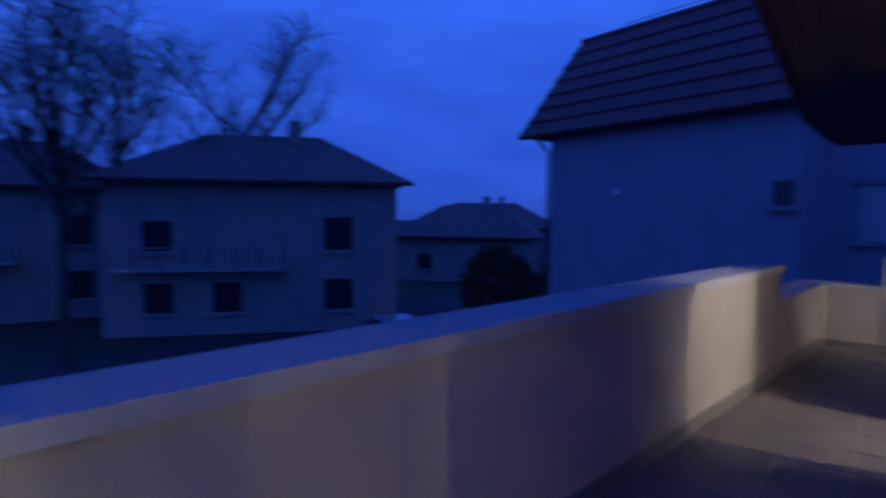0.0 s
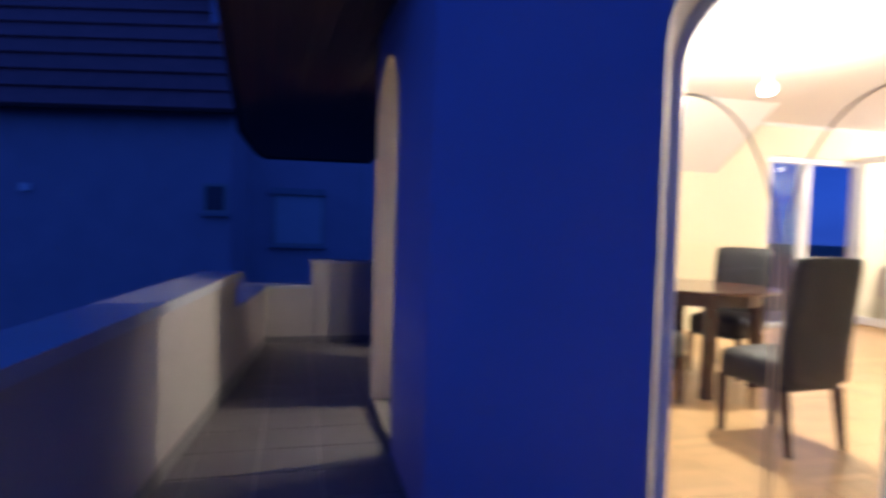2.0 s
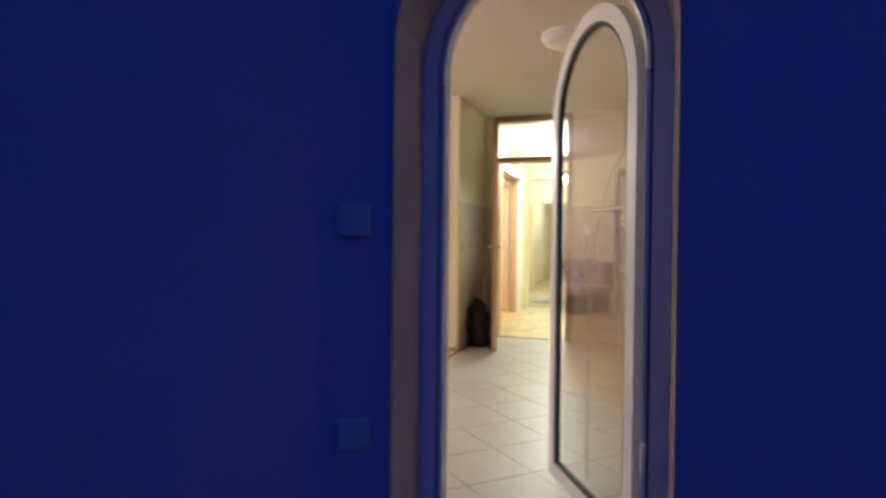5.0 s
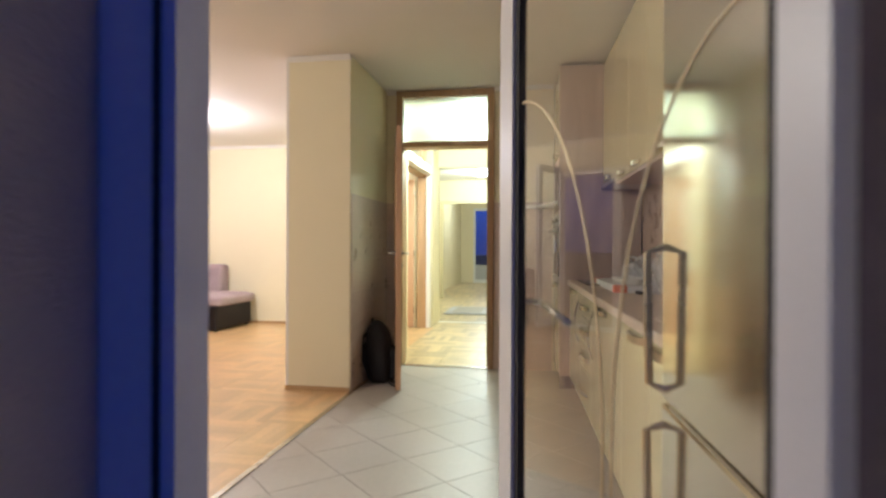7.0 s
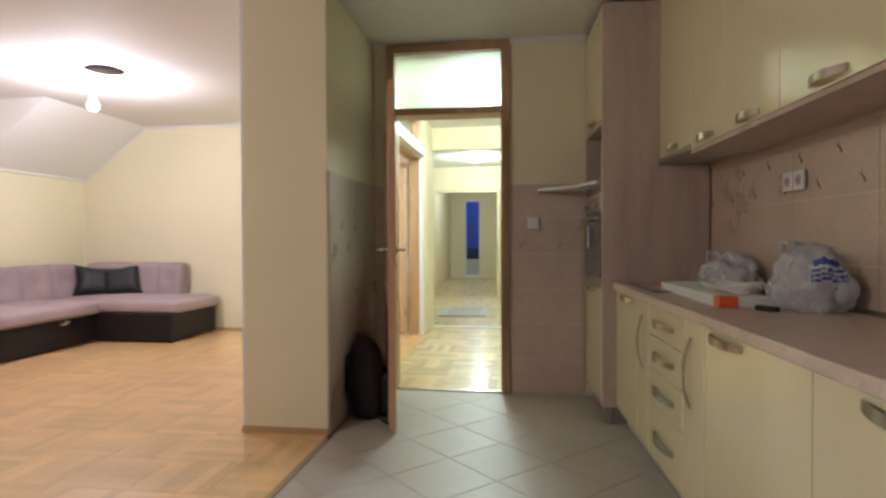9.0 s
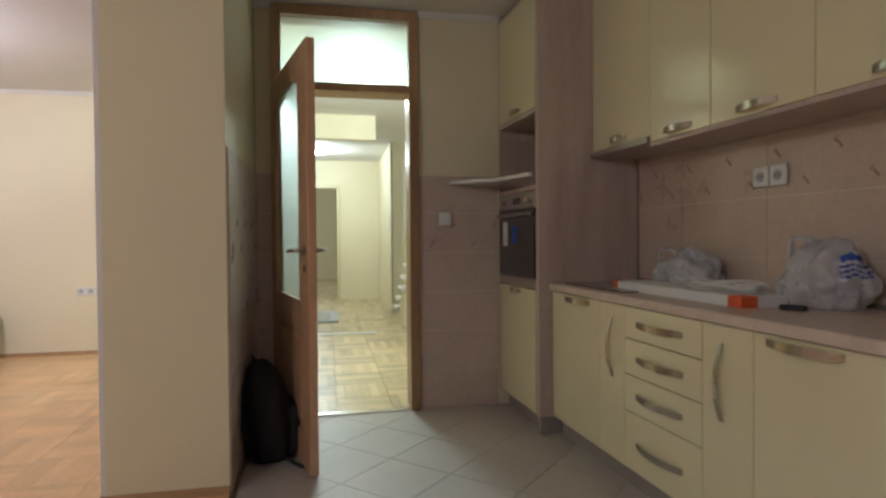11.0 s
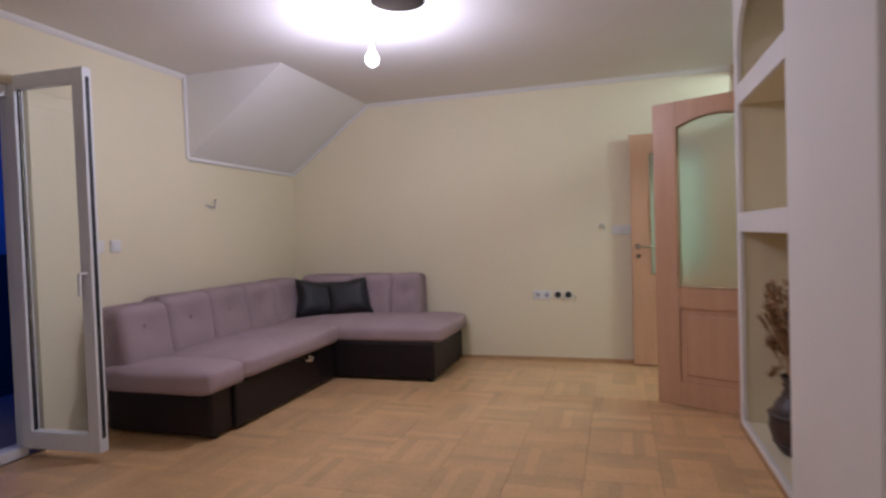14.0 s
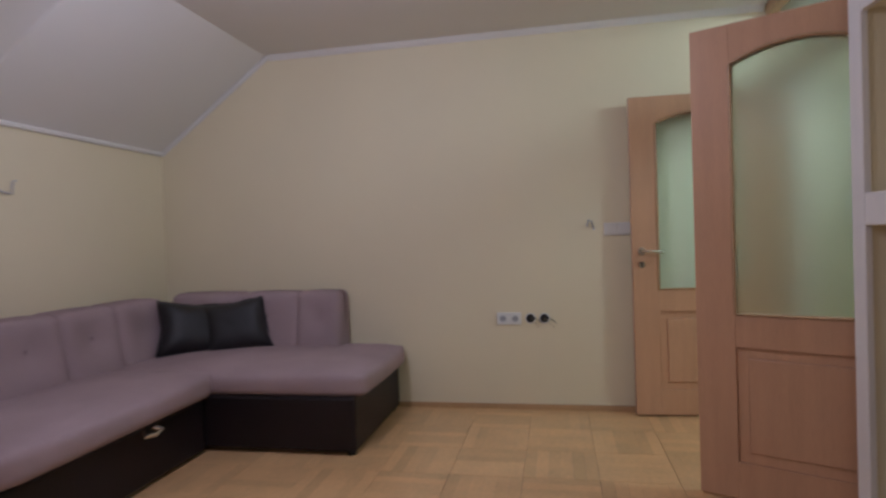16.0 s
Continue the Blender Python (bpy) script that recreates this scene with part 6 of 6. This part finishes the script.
parquet = thing("floor_parquet", "varnished oak parquet laid in blocks of short strips", "floor", kind="structure")
dn = Vector((A[1] - K[1], K[0] - A[0])).normalized()
face = dn.x * A[0] + dn.y * A[1]
room = [(-1, 0, -0.98), (1, 0, 10.09), (0, 1, 5.53), (0, -1, -1.075), (-dn.x, -dn.y, -face - THICK)]
lay(list(basket_weave(0.7, 1.0, 10.1, 5.6)), room, parquet, "plank", (6.4, 2.1, 8.4, 4.6), -0.012, 0.0, PLANK, PLANK_REST, "plank_rest", gap=0.0004)
hall_parquet = thing("floor_hall_parquet", "pale oak parquet of hall and corridor", "floor", kind="structure")
lay(list(basket_weave(7.6, -1.2, 20.3, 2.2)), [(-1, 0, -7.62), (1, 0, 20.2), (0, 1, 2.05), (0, -1, 1.1)], hall_parquet, "plank", (7.7, 0.1, 9.2, 1.0), -0.012, -0.0005, PLANK_HALL, PLANK_HALL_REST, "plank_rest")
tiles = thing("floor_tiles", "glazed beige floor tiles laid diagonally in the kitchen", "floor", kind="structure")
S = 0.355
dq = []
for i in range(-40, 41):
    for j in range(-40, 41):
        cx, cy = 6.29 + (i - j) * S * 0.7071, 0.106 + (i + j) * S * 0.7071
        if 2.6 < cx < 8.0 and -1.5 < cy < 1.5:
            h = S * 0.7071
            dq.append([(cx - h, cy), (cx, cy - h), (cx + h, cy), (cx, cy + h)])
structure("floor_grout_bed", box(2.90, -1.24, -0.011, 7.6, 1.06, -0.004), GROUT, "grout between the kitchen floor tiles", "floor")
lay(dq, [(-1, 0, -2.92), (1, 0, 7.575), (0, 1, 1.05), (0, -1, 1.25)], tiles, "tile", (2.9, -1.2, 7.7, 1.2), -0.010, 0.0, TILE, TILE, "tile_rest", gap=0.0016)
btiles = thing("floor_balcony_tiles", "grey balcony floor tiles", "floor", kind="structure")
bt = [[(x, y), (x + 0.3, y), (x + 0.3, y + 0.3), (x, y + 0.3)] for x in [-1.2 + 0.3 * k for k in range(14)] for y in [-4.2 + 0.3 * k for k in range(33)]]
lay([q for q in bt if q[0][1] > 1.7], [(-1, 0.1025, 0.66), (1, 0, 0.655), (0, 1, 3.365)], btiles, "tile", (-1.2, 1.8, 1.5, 5.5), BF - 0.008, BF, BALC_TILE, BALC_TILE, "tile_rest", gap=0.003)
lay([q for q in bt if q[0][1] > 3.2], [(-1, 0.1025, 0.66), (1, 0, 0.993), (0, -1, -3.365), (0, 1, 5.455)], btiles, "tile", (-1.2, 1.8, 1.5, 5.5), BF - 0.008, BF, BALC_TILE, BALC_TILE, "tile_rest", gap=0.003)
lay([q for q in bt if q[0][1] < 1.7], [(-1, 0.1025, 0.66), (1, 0, 2.61), (0, -1, 4.2), (dn.x, dn.y, face)], btiles, "tile", (-1.2, -0.5, 2.8, 1.8), BF - 0.008, BF, BALC_TILE, BALC_TILE, "tile_rest", gap=0.003)


def wall_tiles(name, label, corner, u, n, length, z0, z1, tw=0.548, th=0.25, motif_rows=(), first=0.548):
    """Wall tiles from a corner along u, standing proud along n."""
    t = thing(name, label, "wall tiles", kind="structure")
    U, N = Vector(u), Vector(n)
    z = z1
    row = 0
    while z > z0 + 0.01:
        zb = max(z0, th * math.ceil((z - 0.01) / th - 1))
        s = 0.0
        while s < length - 0.01:
            e = min(length, s + (first if s == 0 else tw))
            q = [(s + 0.002, zb + 0.002), (e - 0.002, zb + 0.002), (e - 0.002, z - 0.002), (s + 0.002, z - 0.002)]
            v = [tuple(Vector(corner) + U * a + N * 0.002 + Vector((0, 0, b))) for a, b in q] + [tuple(Vector(corner) + U * a + N * 0.008 + Vector((0, 0, b))) for a, b in q]
            me = bpy.data.meshes.new("tile")
            me.from_pydata(v, [], faces_of(4))
            me.materials.append(WTILE)
            ob = new("tile", me)
            ob.parent = t
            if row in motif_rows:
                for k in range(max(1, round((e - s) / 0.137))):
                    c = s + (k + 0.5) * 0.137
                    zm = zb + (0.18 if k % 2 else 0.06)
                    pts = [Vector(corner) + U * (c + 0.034 * math.sin(f * 2.6)) + N * 0.0085 + Vector((0, 0, zm - 0.022 + 0.05 * f + 0.012 * math.sin(f * 6))) for f in (0, 0.25, 0.5, 0.75, 1.0)]
                    m = part("motif", tube(pts, 0.005, 5, taper=0.3), MOTIF, ob, "painted brown leaf")
            s = e
        z = zb
        row += 1
    bed = [Vector(corner), Vector(corner) + U * length]
    bm = bmesh.new()
    q = [bm.verts.new(p + Vector((0, 0, zz)) + N * dd) for p, zz, dd in ((bed[0], z0, 0.0005), (bed[1], z0, 0.0005), (bed[1], z1, 0.0005), (bed[0], z1, 0.0005), (bed[0], z0, 0.005), (bed[1], z0, 0.005), (bed[1], z1, 0.005), (bed[0], z1, 0.005))]
    for f in ((0, 1, 2, 3), (7, 6, 5, 4), (0, 4, 5, 1), (1, 5, 6, 2), (2, 6, 7, 3), (3, 7, 4, 0)):
        bm.faces.new([q[k] for k in f])
    part("grout", bm, WGROUT, t)
    return t


wall_tiles("tiles_column", "beige tiles on the side of the niche wall", (6.56, 1.075, 0), (1, 0, 0), (0, -1, 0), 1.02, 0.0, 1.49, motif_rows=(1,))
wall_tiles("tiles_door_wall", "beige tiles beside the kitchen door", (7.58, 0.078, 0), (0, -1, 0), (-1, 0, 0), 0.52, 0.0, 1.49, motif_rows=(1,))
wall_tiles("tiles_door_wall_narrow", "beige tiles in the corner by the kitchen door", (7.58, 1.066, 0), (0, -1, 0), (-1, 0, 0), 0.09, 0.0, 1.49)
wall_tiles("tiles_splashback", "beige splashback tiles with brown leaf motifs", (4.0, -1.10, 0), (1, 0, 0), (0, 1, 0), 2.93, 0.84, 1.53, motif_rows=(0, 1), first=0.359).matrix_basis = KROT
